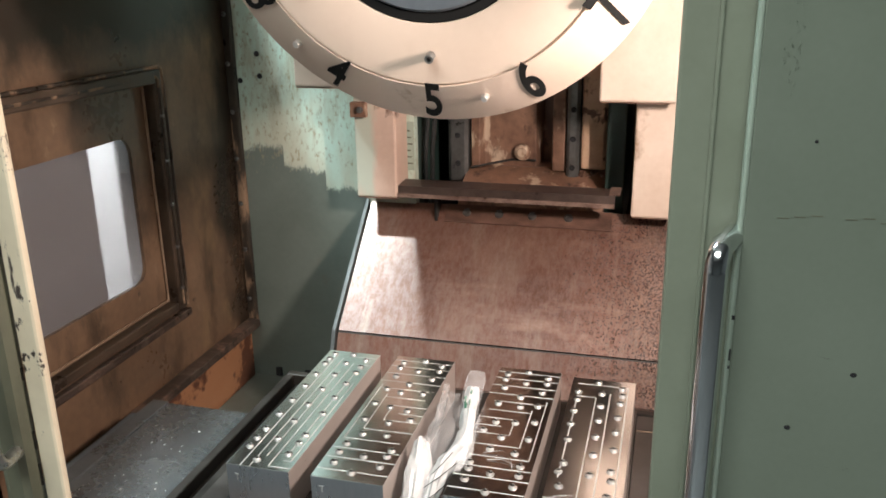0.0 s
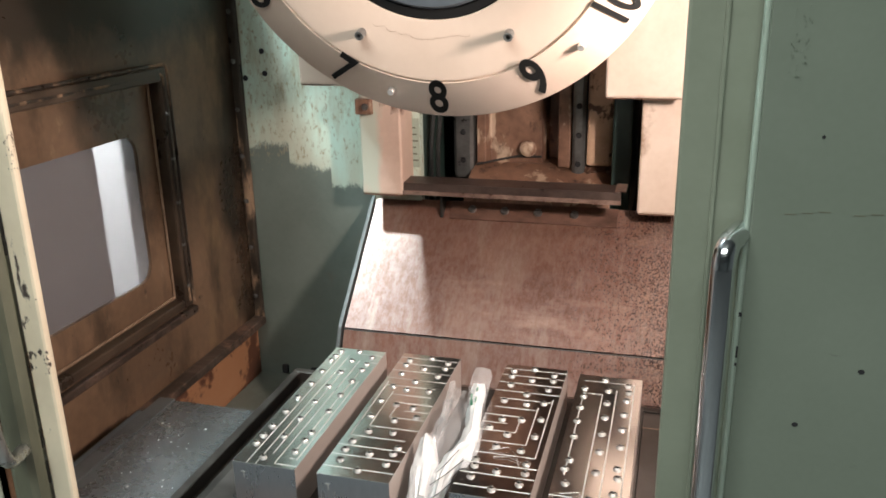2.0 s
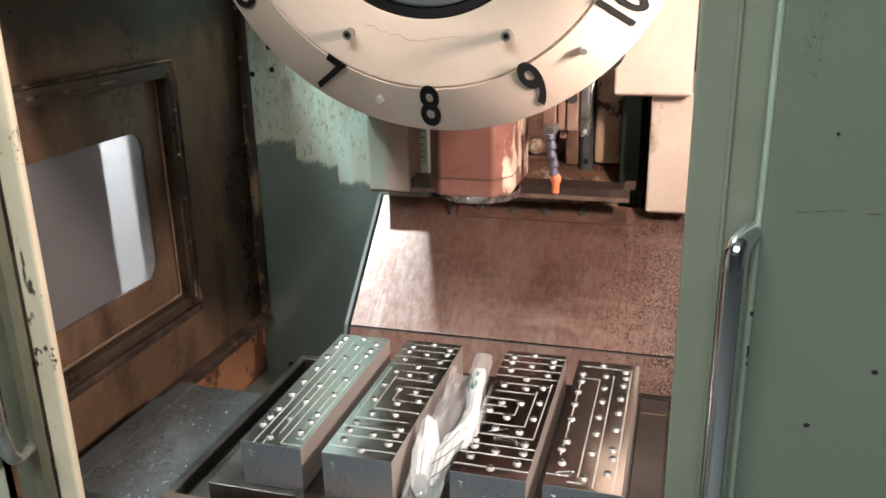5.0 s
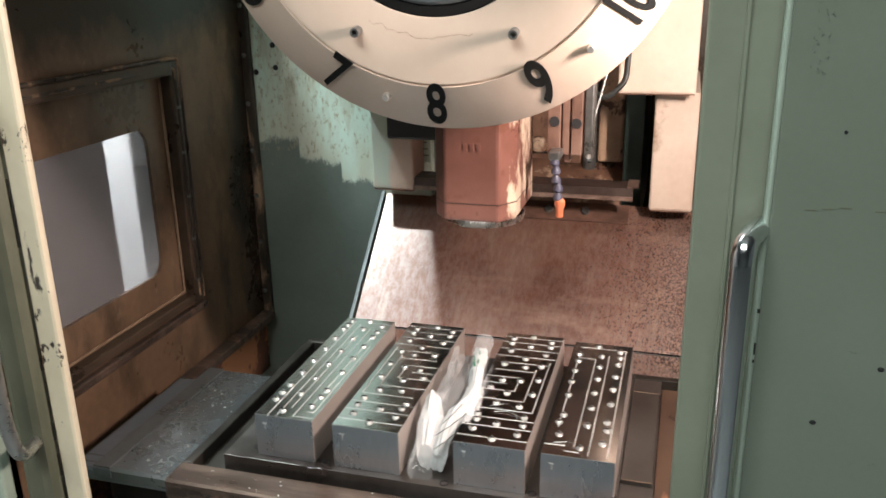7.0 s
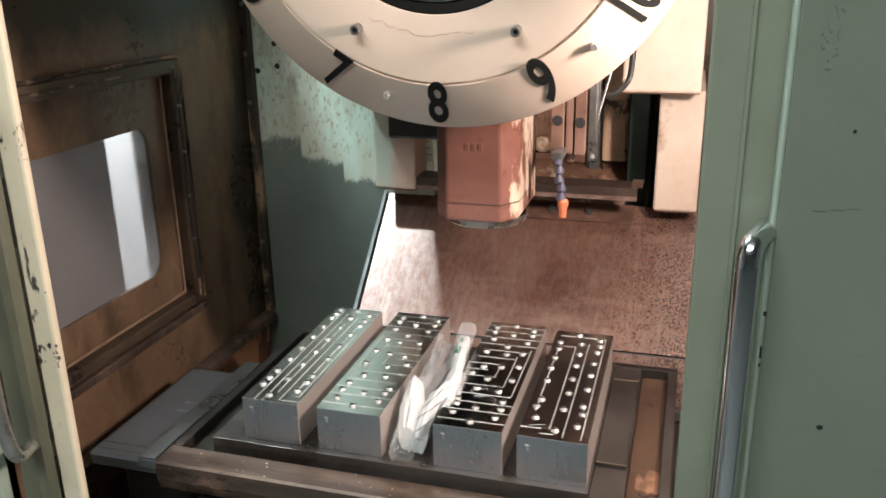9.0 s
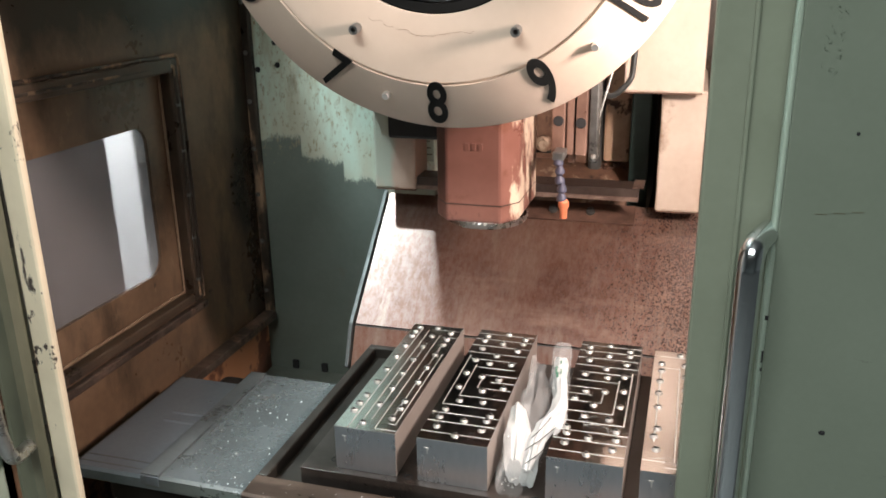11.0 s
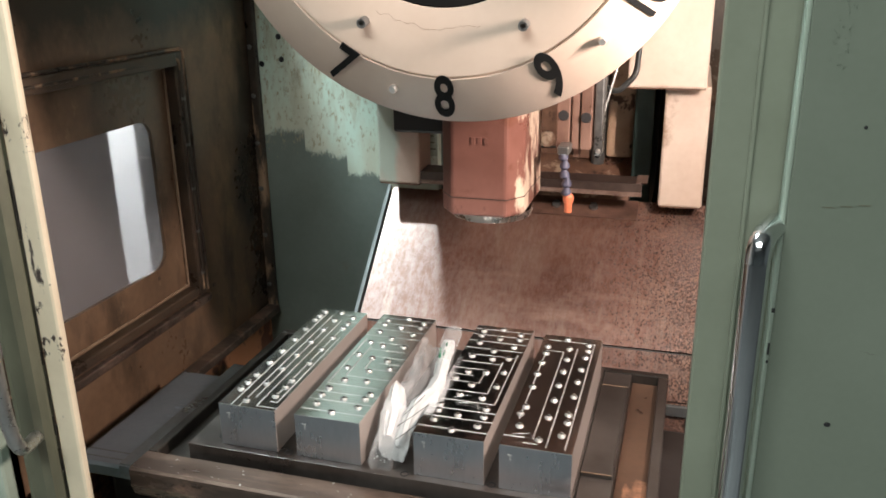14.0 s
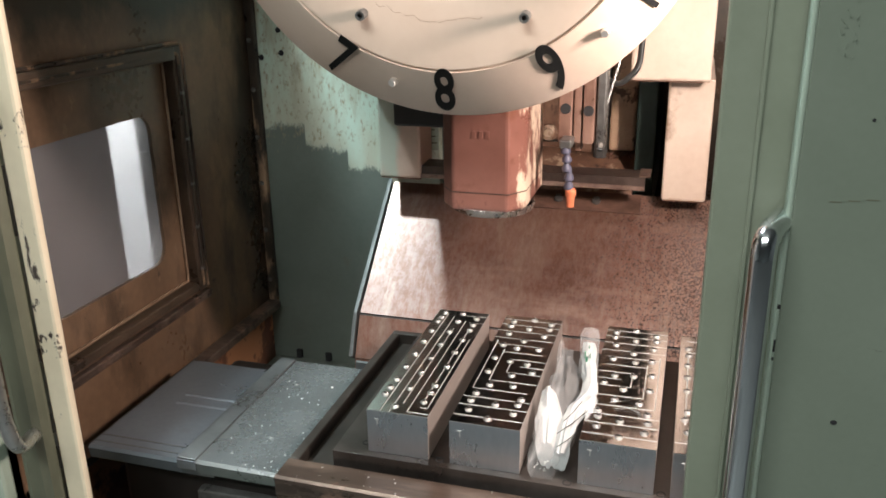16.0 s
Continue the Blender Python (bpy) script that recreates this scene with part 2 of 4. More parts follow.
# flanks paler and pinker: the work lamp's warm light put into their colour
lit_flank_steel = material("block_flank_warm_lit", (0.52, 0.46, 0.425), (0.41, 0.355, 0.325), 0.42, 0.35, 9, 0.5, 0.06, 220, (1, 0.2, 1))
side_steel = material("milled_block_front", (0.46, 0.475, 0.51), (0.34, 0.355, 0.385), 0.28, 0.9, 6, 0.5, 0.05, 200, (1, 1, 0.3), rough_var=0.08)
groove_steel = material("bright_groove", (0.80, 0.80, 0.78), (0.62, 0.62, 0.60), 0.40, 0.75, 20, 0.5, 0.05, 200)
hole_black = material("thread_hole_black", (0.02, 0.02, 0.022), None, 0.9)
plate_dark = material("dark_fixture_plate", (0.125, 0.110, 0.102), (0.062, 0.052, 0.047), 0.42, 0.75, 8, 0.5, 0.1, 90)
tray_brown = material("rust_brown_table", (0.105, 0.075, 0.06), (0.05, 0.033, 0.026), 0.36, 0.45, 7, 0.48, 0.2, 80, (0.35, 1, 1))
layer(tray_brown, (0.34, 0.20, 0.145), 13, 0.62, 0.06, (0.7, 1, 1), seed=2.5)
layer(tray_brown, (0.18, 0.125, 0.098), 30, 0.60, 0.10, (0.2, 1, 1), seed=4.4, rough=0.3)
layer(tray_brown, (0.05, 0.033, 0.027), 18, 0.62, 0.08, (0.5, 1, 1), seed=8.4)
channel_rust = material("rusty_channel_steel", (0.125, 0.072, 0.048), (0.055, 0.033, 0.024), 0.35, 0.3, 9, 0.5, 0.15, 90)
layer(channel_rust, (0.36, 0.185, 0.115), 14, 0.46, 0.05, (1, 0.8, 1), seed=1.2, where=((1, 0.86, 0.93), (1, 1.03, 0.96), (0, 0.0, 0.014)))
# dark steel, taken near black to carry the shade of a deeper trench
tray_inner = material("dark_steel_trench_shade", (0.046, 0.038, 0.032), (0.016, 0.013, 0.011), 0.45, 0.4, 10, 0.5, 0.1, 90)
# the strewn cover's own grey, less blue than the other
cover_neutral = material("neutral_sheet_cover", (0.27, 0.288, 0.293), (0.19, 0.205, 0.21), 0.30, 0.7, 4, 0.5, 0.04, 130, rough_var=0.08)
cover_steel = material("grey_sheet_cover", (0.31, 0.345, 0.39), (0.22, 0.25, 0.285), 0.32, 0.7, 4, 0.5, 0.04, 130, rough_var=0.08)
layer(cover_steel, (0.17, 0.14, 0.115), 5, 0.66, 0.10, seed=9.0)
edge_steel = material("worn_strip_steel", (0.28, 0.295, 0.30), (0.17, 0.175, 0.18), 0.33, 0.8, 12, 0.5, 0.08, 130)
pan_green = material("grey_green_pan", (0.20, 0.225, 0.20), (0.12, 0.13, 0.11), 0.45, 0.2, 9, 0.5, 0.15, 90)
black_base = material("oily_black_base", (0.028, 0.022, 0.02), (0.012, 0.01, 0.009), 0.5, 0.1, 8, 0.5, 0.2, 60)
crack_brown = material("crack_brown", (0.34, 0.22, 0.14), (0.22, 0.13, 0.08), 0.7)
ink = material("black_numeral_paint", (0.012, 0.012, 0.012), None, 0.85)
ink.node_tree.nodes["Principled BSDF"].inputs["Specular IOR Level"].default_value = 0.15
rubber = material("black_hose_rubber", (0.02, 0.022, 0.022), None, 0.45)
blue_plastic = material("blue_hose_plastic", (0.085, 0.085, 0.13), (0.04, 0.04, 0.066), 0.5)
orange_plastic = material("orange_nozzle_plastic", (0.66, 0.20, 0.10), (0.5, 0.13, 0.06), 0.4)
white_cloth = material("white_wrapped_paper", (0.56, 0.57, 0.57), (0.44, 0.46, 0.47), 0.6, 0, 30, 0.45, 0.3, 120)
green_print = material("green_print", (0.05, 0.22, 0.13), None, 0.5)
chip_metal = material("metal_chips", (0.85, 0.85, 0.82), (0.6, 0.6, 0.58), 0.5, 0.4)
concrete = material("hall_concrete", (0.17, 0.175, 0.175), (0.11, 0.115, 0.115), 0.6, 0, 2, 0.5, 0.1, 40)
hall_white = material("hall_white_paint", (0.72, 0.74, 0.73), (0.64, 0.66, 0.65), 0.7, 0, 1.2, 0.5, 0.05, 30)
hall_paint = material("hall_wall_paint", (0.22, 0.235, 0.235), (0.16, 0.17, 0.172), 0.7, 0, 1.2, 0.5, 0.05, 30)
grey_panel = material("grey_violet_panel", (0.54, 0.49, 0.505), (0.46, 0.415, 0.43), 0.5, 0, 3, 0.5, 0.05, 60)


def clear(name, tint, rough, through, ior):
    """Clear or hazy plastic: part of the light goes through, part is scattered by dirt and scratches."""
    m = material(name, tint, tuple(c * 0.95 for c in tint), rough, 0, 9, 0.5, 0.05, 60)
    b = m.node_tree.nodes["Principled BSDF"]
    b.inputs["Transmission Weight"].default_value = through
    b.inputs["IOR"].default_value = ior
    return m


pane_glass = clear("dirty_window_pane", (0.60, 0.565, 0.58), 0.10, 0.80, 1.03)
bag_film = clear("clear_plastic_film", (0.9, 0.9, 0.91), 0.13, 0.0, 1.5)
bag_film.node_tree.nodes["Principled BSDF"].inputs["Alpha"].default_value = 0.15
milky_film = clear("milky_crumpled_film", (0.88, 0.87, 0.87), 0.25, 0.0, 1.5)
milky_film.node_tree.nodes["Principled BSDF"].inputs["Alpha"].default_value = 0.62
bag_film.node_tree.nodes["Principled BSDF"].inputs["Coat Weight"].default_value = 0.6


# ---- mesh helpers ----
def box_into(bm, x0, y0, z0, x1, y1, z1, bevel=0.0):
    r = bmesh.ops.create_cube(bm, size=1.0)
    vs = r["verts"]
    bmesh.ops.scale(bm, vec=(x1 - x0, y1 - y0, z1 - z0), verts=vs)
    bmesh.ops.translate(bm, vec=((x0 + x1) / 2, (y0 + y1) / 2, (z0 + z1) / 2), verts=vs)
    if bevel:
        es = list({e for v in vs for e in v.link_edges})
        bmesh.ops.bevel(bm, geom=es, offset=bevel, segments=2, affect="EDGES", profile=0.5)
    return bm


def box(x0, y0, z0, x1, y1, z1, bevel=0.0):
    return box_into(bmesh.new(), x0, y0, z0, x1, y1, z1, bevel)


def boxes(*rows, bevel=0.0):
    bm = bmesh.new()
    for r in rows:
        box_into(bm, *r, bevel=bevel)
    return bm


def prism(points, axis, lo, hi, bevel=0.0):
    """A closed outline in the two other axes, pushed from lo to hi along axis (0, 1 or 2)."""
    bm = bmesh.new()

    def at(p, d):
        q = list(p)
        q.insert(axis, d)
        return q

    a = [bm.verts.new(at(p, lo)) for p in points]
    b = [bm.verts.new(at(p, hi)) for p in points]
    n = len(points)
    bm.faces.new(a)
    bm.faces.new(list(reversed(b)))
    for i in range(n):
        bm.faces.new([a[i], b[i], b[(i + 1) % n], a[(i + 1) % n]])
    bmesh.ops.recalc_face_normals(bm, faces=bm.faces)
    if bevel:
        bmesh.ops.bevel(bm, geom=list(bm.edges), offset=bevel, segments=2, affect="EDGES", profile=0.5)
    return bm


def lathe(profile, axis="y", steps=96, smooth=True):
    """Turns rows of (radius, along) about the y or z axis."""
    bm = bmesh.new()
    rings = []
    for r, a in profile:
        ring = []
        for i in range(steps):
            u = 2 * math.pi * i / steps
            c, s = r * math.cos(u), r * math.sin(u)
            ring.append(bm.verts.new((c, a, s) if axis == "y" else (c, s, a)))
        rings.append(ring)
    for p, q in zip(rings, rings[1:]):
        for i in range(steps):
            bm.faces.new([p[i], p[(i + 1) % steps], q[(i + 1) % steps], q[i]])
    bmesh.ops.remove_doubles(bm, verts=bm.verts, dist=1e-6)
    bmesh.ops.recalc_face_normals(bm, faces=bm.faces)
    return bm


def tube(points, radius, steps=14, curve=8):
    """A round bar along rounded corners."""
    pts = [Vector(p) for p in points]
    line = [pts[0]]
    for a, b, c in zip(pts, pts[1:], pts[2:]):
        d = min((a - b).length, (c - b).length) * 0.45
        d = min(d, radius * 3.2)
        s, e = b + (a - b).normalized() * d, b + (c - b).normalized() * d
        for i in range(curve + 1):
            u = i / curve
            line.append(s * (1 - u) ** 2 + b * 2 * u * (1 - u) + e * u * u)
    line.append(pts[-1])
    bm = bmesh.new()
    rings, side = [], None
    for i, p in enumerate(line):
        way = (line[min(i + 1, len(line) - 1)] - line[max(i - 1, 0)]).normalized()
        if side is None:
            side = way.orthogonal().normalized()
        side = (side - way * side.dot(way)).normalized()
        other = way.cross(side)
        rings.append([bm.verts.new(p + radius * (math.cos(u) * side + math.sin(u) * other))
                      for u in (2 * math.pi * k / steps for k in range(steps))])
    for p, q in zip(rings, rings[1:]):
        for i in range(steps):
            bm.faces.new([p[i], p[(i + 1) % steps], q[(i + 1) % steps], q[i]])
    bm.faces.new(rings[0][::-1])
    bm.faces.new(rings[-1])
    bmesh.ops.recalc_face_normals(bm, faces=bm.faces)
    return bm


def mesh_of(name, bm, *mats, smooth=False):
    me = bpy.data.meshes.new(name)
    bm.to_mesh(me)
    bm.free()
    for m in mats:
        me.materials.append(m)
    if smooth:
        me.shade_smooth()
        me.set_sharp_from_angle(angle=radians(35))
    return me


def part(name, bm, mat, parent=None, label="", smooth=False):
    ob = new(name, mesh_of(name, bm, mat, smooth=smooth) if isinstance(bm, bmesh.types.BMesh) else bm)
    if parent:
        ob.parent = parent
    return tagged(ob, label)


def thing(name, label, category, m=None, group="", kind=""):
    ob = new(name)
    if m is not None:
        ob.matrix_world = m
    return tagged(ob, label, category, group, kind)


def setting(name, bm, mat, label, category, smooth=False):
    return tagged(part(name, bm, mat, None, "", smooth), label, category, kind="structure")


# ---- hall around the machine ----
setting("floor", box(-5, -5, -0.1, 5, 6, 0.0), concrete, "grey concrete workshop floor", "floor")
setting("ceiling", box(-5, -5, 4.0, 5, 6, 4.1), hall_paint, "pale painted workshop ceiling", "ceiling")
setting("wall_south", box(-5, -5.1, 0, 5, -5, 4), hall_paint, "pale painted workshop wall behind the machine's front", "wall")
setting("wall_west", box(-5.1, -5, 0, -5, 6, 4), hall_white, "bright white workshop wall seen through the side window", "wall")
setting("wall_east", box(5, -5, 0, 5.1, 6, 4), hall_paint, "pale painted workshop wall", "wall")
setting("wall_north", box(-5, 6, 0, 5, 6.1, 4), hall_paint, "pale painted workshop wall", "wall")

# ---- enclosure ----
LX, BY, RX, TOP = -0.80, 1.45, 0.29, 1.74


def left_wall():
    w = tagged(new("wall_left"), "brown oil-stained sheet metal side wall with a window", "enclosure wall", kind="structure")
    y0, y1, z0, z1 = 0.72, 1.215, 1.0, 1.415
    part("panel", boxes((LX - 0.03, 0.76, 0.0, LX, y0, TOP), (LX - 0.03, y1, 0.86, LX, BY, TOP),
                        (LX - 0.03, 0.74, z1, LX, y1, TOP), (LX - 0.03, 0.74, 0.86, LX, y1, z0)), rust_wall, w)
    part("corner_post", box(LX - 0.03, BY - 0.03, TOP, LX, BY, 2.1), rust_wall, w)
    return w


left_wall()


def window_left():
    w = tagged(new("window_1"), "square side window with rounded opening, rubber seal and dirty clear pane", "window", kind="structure")
    y0, y1, z0, z1 = 0.72, 1.215, 1.0, 1.415
    # raised outer seal frame
    part("frame", boxes((LX - 0.035, y0, z0, LX + 0.008, y0 + 0.022, z1), (LX - 0.035, y1 - 0.022, z0, LX + 0.008, y1, z1),
                        (LX - 0.035, y0 + 0.022, z0, LX + 0.006, y1 - 0.022, z0 + 0.016),
                        (LX - 0.035, y0 + 0.022, z1 - 0.022, LX + 0.012, y1 - 0.022, z1), bevel=0.003), seal_brown, w, "dark oily seal frame")
    part("sill", box(LX + 0.001, y0, z0 - 0.016, LX + 0.014, y1 + 0.004, z0 - 0.002, 0.003), tray_brown, w)
    # inner sheet with a rounded opening
    a0, a1, b0, b1, r = 0.745, 1.139, 1.075, 1.316, 0.028
    outer = [(y0 + 0.022, z0 + 0.016), (y1 - 0.022, z0 + 0.016), (y1 - 0.022, z1 - 0.022), (y0 + 0.022, z1 - 0.022)]
    bm = bmesh.new()
    n, inner = 8, []
    for cy, cz, s in ((a0 + r, b0 + r, 180), (a1 - r, b0 + r, 270), (a1 - r, b1 - r, 0), (a0 + r, b1 - r, 90)):
        for i in range(n + 1):
            u = radians(s + 90 * i / n)
            inner.append((cy + r * math.cos(u), cz + r * math.sin(u)))
    for x in (LX - 0.012, LX - 0.018):
        iv = [bm.verts.new((x, *p)) for p in inner]
        ov = [bm.verts.new((x, *p)) for p in outer]
        k = n + 1
        for c in range(4):
            for i in range(n):
                bm.faces.new([ov[c], iv[c * k + i], iv[c * k + i + 1]])
            bm.faces.new([ov[c], iv[c * k + n], iv[(c * k + k) % (4 * k)], ov[(c + 1) % 4]])
    bm.verts.ensure_lookup_table()
    m = len(inner)
    tot = m + 4
    for i in range(m):
        j = (i + 1) % m
        bm.faces.new([bm.verts[i], bm.verts[j], bm.verts[tot + j], bm.verts[tot + i]])
    bmesh.ops.recalc_face_normals(bm, faces=bm.faces)
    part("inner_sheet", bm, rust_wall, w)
    part("bead", tube([(LX - 0.009, y0 + 0.03, z0 + 0.022), (LX - 0.009, y1 - 0.030, z0 + 0.022), (LX - 0.009, y1 - 0.030, z1 - 0.03)], 0.0022, 8), bead_tan, w, "thin tan seal bead", smooth=True)
    part("bead", tube([(LX + 0.007, y1 + 0.003, z0 + 0.004), (LX + 0.007, y1 + 0.003, z1 + 0.003), (LX + 0.007, y0, z1 + 0.003)], 0.0032, 8), dark_seal, w, "dark outer seal bead", smooth=True)
    part("bead", tube([(LX + 0.009, y1 - 0.012, z0 + 0.01), (LX + 0.009, y1 - 0.012, z1 - 0.012), (LX + 0.013, y0, z1 - 0.012)], 0.0026, 8), dark_seal, w, "dark middle seal bead", smooth=True)
    part("pane", box(LX - 0.026, y0 + 0.02, z0 + 0.014, LX - 0.0185, y1 - 0.02, z1 - 0.02), pane_glass, w, "dirty clear pane")
    bm = bmesh.new()
    rnd = random.Random(14)
    for i in range(70):
        y, z, q = rnd.uniform(0.80, 1.135), rnd.uniform(1.08, 1.31), rnd.choice((0.0007, 0.001, 0.0014, 0.002))
        u = rnd.uniform(0, 6.28)
        bm.faces.new([bm.verts.new((LX - 0.0182, y + q * k * math.cos(u + d), z + q * k * math.sin(u + d))) for d, k in ((0, 1), (1.1, 0.7), (2.4, 1.2), (3.9, 0.6), (5.1, 0.9))])
    tagged(part("dirt_specks", bm, olive, w, "small dirt specks on the pane"), kind="stuff")
    return w


window_left()
setting("corner_trim", boxes((LX, BY - 0.014, 0.88, LX + 0.018, BY - 0.001, 2.1), bevel=0.003), dark_seal, "dark oily corner seam with rust", "corner trim")
corner = bpy.data.objects["corner_trim"]
rivet_mesh = mesh_of("rivet", lathe([(0.0001, -0.004), (0.003, -0.0035), (0.0045, -0.001), (0.0048, 0.0)], "y", 12), rail_steel, smooth=True)
for z in (0.93, 1.035, 1.13, 1.22, 1.31, 1.40, 1.49):
    part("rivet", rivet_mesh, None, corner).location = (LX + 0.007, BY - 0.014, z)
win = bpy.data.objects["window_1"]
for y, z in [(1.204, 1.04 + 0.075 * i) for i in range(5)] + [(0.80 + 0.09 * i, 1.404) for i in range(4)]:
    r = part("screw", rivet_mesh, None, win)
    r.matrix_local = Matrix.Translation((LX + 0.008, y, z)) @ Matrix.Rotation(radians(90), 4, "Z")
setting("ledge", boxes((LX + 0.001, 0.76, 0.872, LX + 0.028, BY - 0.016, 0.888), bevel=0.003), tray_brown, "narrow brown steel ledge along the side wall", "ledge")
setting("wall_left_lower", box(LX - 0.03, 0.76, 0.0, LX - 0.004, BY, 0.871), orange_wall, "orange primer wall with flaking brown paint", "enclosure wall")


def back_wall():
    m = wall_green
    nt = m.node_tree
    nodes, links = nt.nodes, nt.links
    b = nodes["Principled BSDF"]
    # brushed-over pale paint whose lower edge is stepped and ragged
    tc = nodes.new("ShaderNodeTexCoord")
    sep = nodes.new("ShaderNodeSeparateXYZ")
    links.new(tc.outputs["Object"], sep.inputs[0])

    def math_node(op, a, b_, c=None):
        nd = nodes.new("ShaderNodeMath")
        nd.operation = op
        for i, v in enumerate((a, b_, c)):
            if v is None:
                continue
            if isinstance(v, (int, float)):
                nd.inputs[i].default_value = v
            else:
                links.new(v, nd.inputs[i])
        return nd.outputs[0]

    def noise_of(scale, stretch, detail=5.0):
        mp = nodes.new("ShaderNodeMapping")
        mp.inputs["Scale"].default_value = stretch
        links.new(tc.outputs["Object"], mp.inputs[0])
        n = nodes.new("ShaderNodeTexNoise")
        n.inputs["Scale"].default_value, n.inputs["Detail"].default_value, n.inputs["Roughness"].default_value = scale, detail, 0.6
        links.new(mp.outputs[0], n.inputs["Vector"])
        return n.outputs[0]

    steps = math_node("SNAP", math_node("ADD", sep.outputs[0], 0.785), 0.085)
    edge = math_node("MULTIPLY_ADD", steps, -0.42, 1.238)
    ragged = math_node("MULTIPLY_ADD", noise_of(42, (1, 1, 0.35)), 0.045, -0.022)
    grain = math_node("MULTIPLY_ADD", noise_of(260, (1, 1, 0.6)), 0.03, -0.015)
    over = math_node("SUBTRACT", sep.outputs[2], math_node("ADD", edge, math_node("ADD", ragged, grain)))
    fac = nodes.new("ShaderNodeMapRange")
    fac.inputs["From Min"].default_value, fac.inputs["From Max"].default_value = -0.004, 0.006
    links.new(over, fac.inputs[0])
    streak = nodes.new("ShaderNodeValToRGB")
    streak.color_ramp.elements[0].position, streak.color_ramp.elements[1].position = 0.36, 0.6
    streak.color_ramp.elements[0].color, streak.color_ramp.elements[1].color = (0.50, 0.50, 0.40, 1), (0.54, 0.655, 0.565, 1)
    links.new(math_node("ADD", noise_of(11, (1.6, 1, 0.4), 8.0), math_node("MULTIPLY_ADD", over, 0.9, -0.10)), streak.inputs[0])
    mx = nodes.new("ShaderNodeMix")
    mx.data_type = "RGBA"
    links.new(fac.outputs[0], mx.inputs[0])
    links.new(b.inputs["Base Color"].links[0].from_socket, mx.inputs[6])
    links.new(streak.outputs[0], mx.inputs[7])
    links.new(mx.outputs[2], b.inputs["Base Color"])
    layer(m, (0.42, 0.41, 0.31), 24, 0.57, 0.10, (1.8, 1, 0.35), seed=2.4, where=((2, 0.95, 1.32),))
    layer(m, (0.32, 0.275, 0.185), 150, 0.60, 0.06, (1.2, 1, 0.6), seed=5.4, where=((2, 1.05, 1.22),))
    layer(m, (0.16, 0.115, 0.075), 8, 0.73, 0.08, (1.2, 1, 0.6), seed=1.4)
    w = setting("wall_back", box(LX - 0.03, BY, 0.60, -0.436, BY + 0.02, 2.1), m, "green painted back wall with ragged pale repainted upper part", "enclosure wall")
    for x, z in ((-0.737, 1.377), (-0.778, 1.368), (-0.740, 1.418)):
        part("bolt_hole", lathe([(0.0001, -0.003), (0.0045, -0.002), (0.0055, 0.0)], "y", 9), hole_black, w).location = (x, BY - 0.0005, z)
    for x in (-0.745, -0.68):
        part("clip", box(x - 0.006, BY - 0.008, 0.757, x + 0.006, BY - 0.001, 0.775, 0.001), hole_black, w)
    return w


back_wall()
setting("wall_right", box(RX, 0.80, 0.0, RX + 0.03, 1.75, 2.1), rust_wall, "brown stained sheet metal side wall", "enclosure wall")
# unseen roof, added to keep hall light from coming in above
setting("enclosure_roof", box(LX - 0.03, 0.80, 2.1, RX + 0.03, 1.8, 2.13), cream, "cream painted roof added out of view to block hall light", "enclosure roof")
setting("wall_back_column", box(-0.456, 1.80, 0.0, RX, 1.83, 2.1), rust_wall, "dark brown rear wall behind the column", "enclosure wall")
setting("wall_back_side", box(-0.456, 1.471, 0.4, -0.436, 1.80, 2.1), cheek_dark, "green cheek wall beside the column", "enclosure wall")
setting("pan", box(LX, 1.10, 0.74, -0.50, BY, 0.754), pan_green, "grey-green chip pan behind the table", "chip pan")
setting("machine_base", box(-0.78, 0.86, 0.0, RX - 0.02, 1.75, 0.66, 0.01), black_base, "oily black machine bed below the table", "machine bed")
setting("front_apron", box(-1.4, 0.755, 0.0, 1.0, 0.80, 0.80), door_green, "green front panel of the machine", "machine panel")
setting("front_header", box(-1.4, 0.755, 1.95, 1.0, 0.80, 2.13), door_green, "green header panel above the door opening", "machine panel")


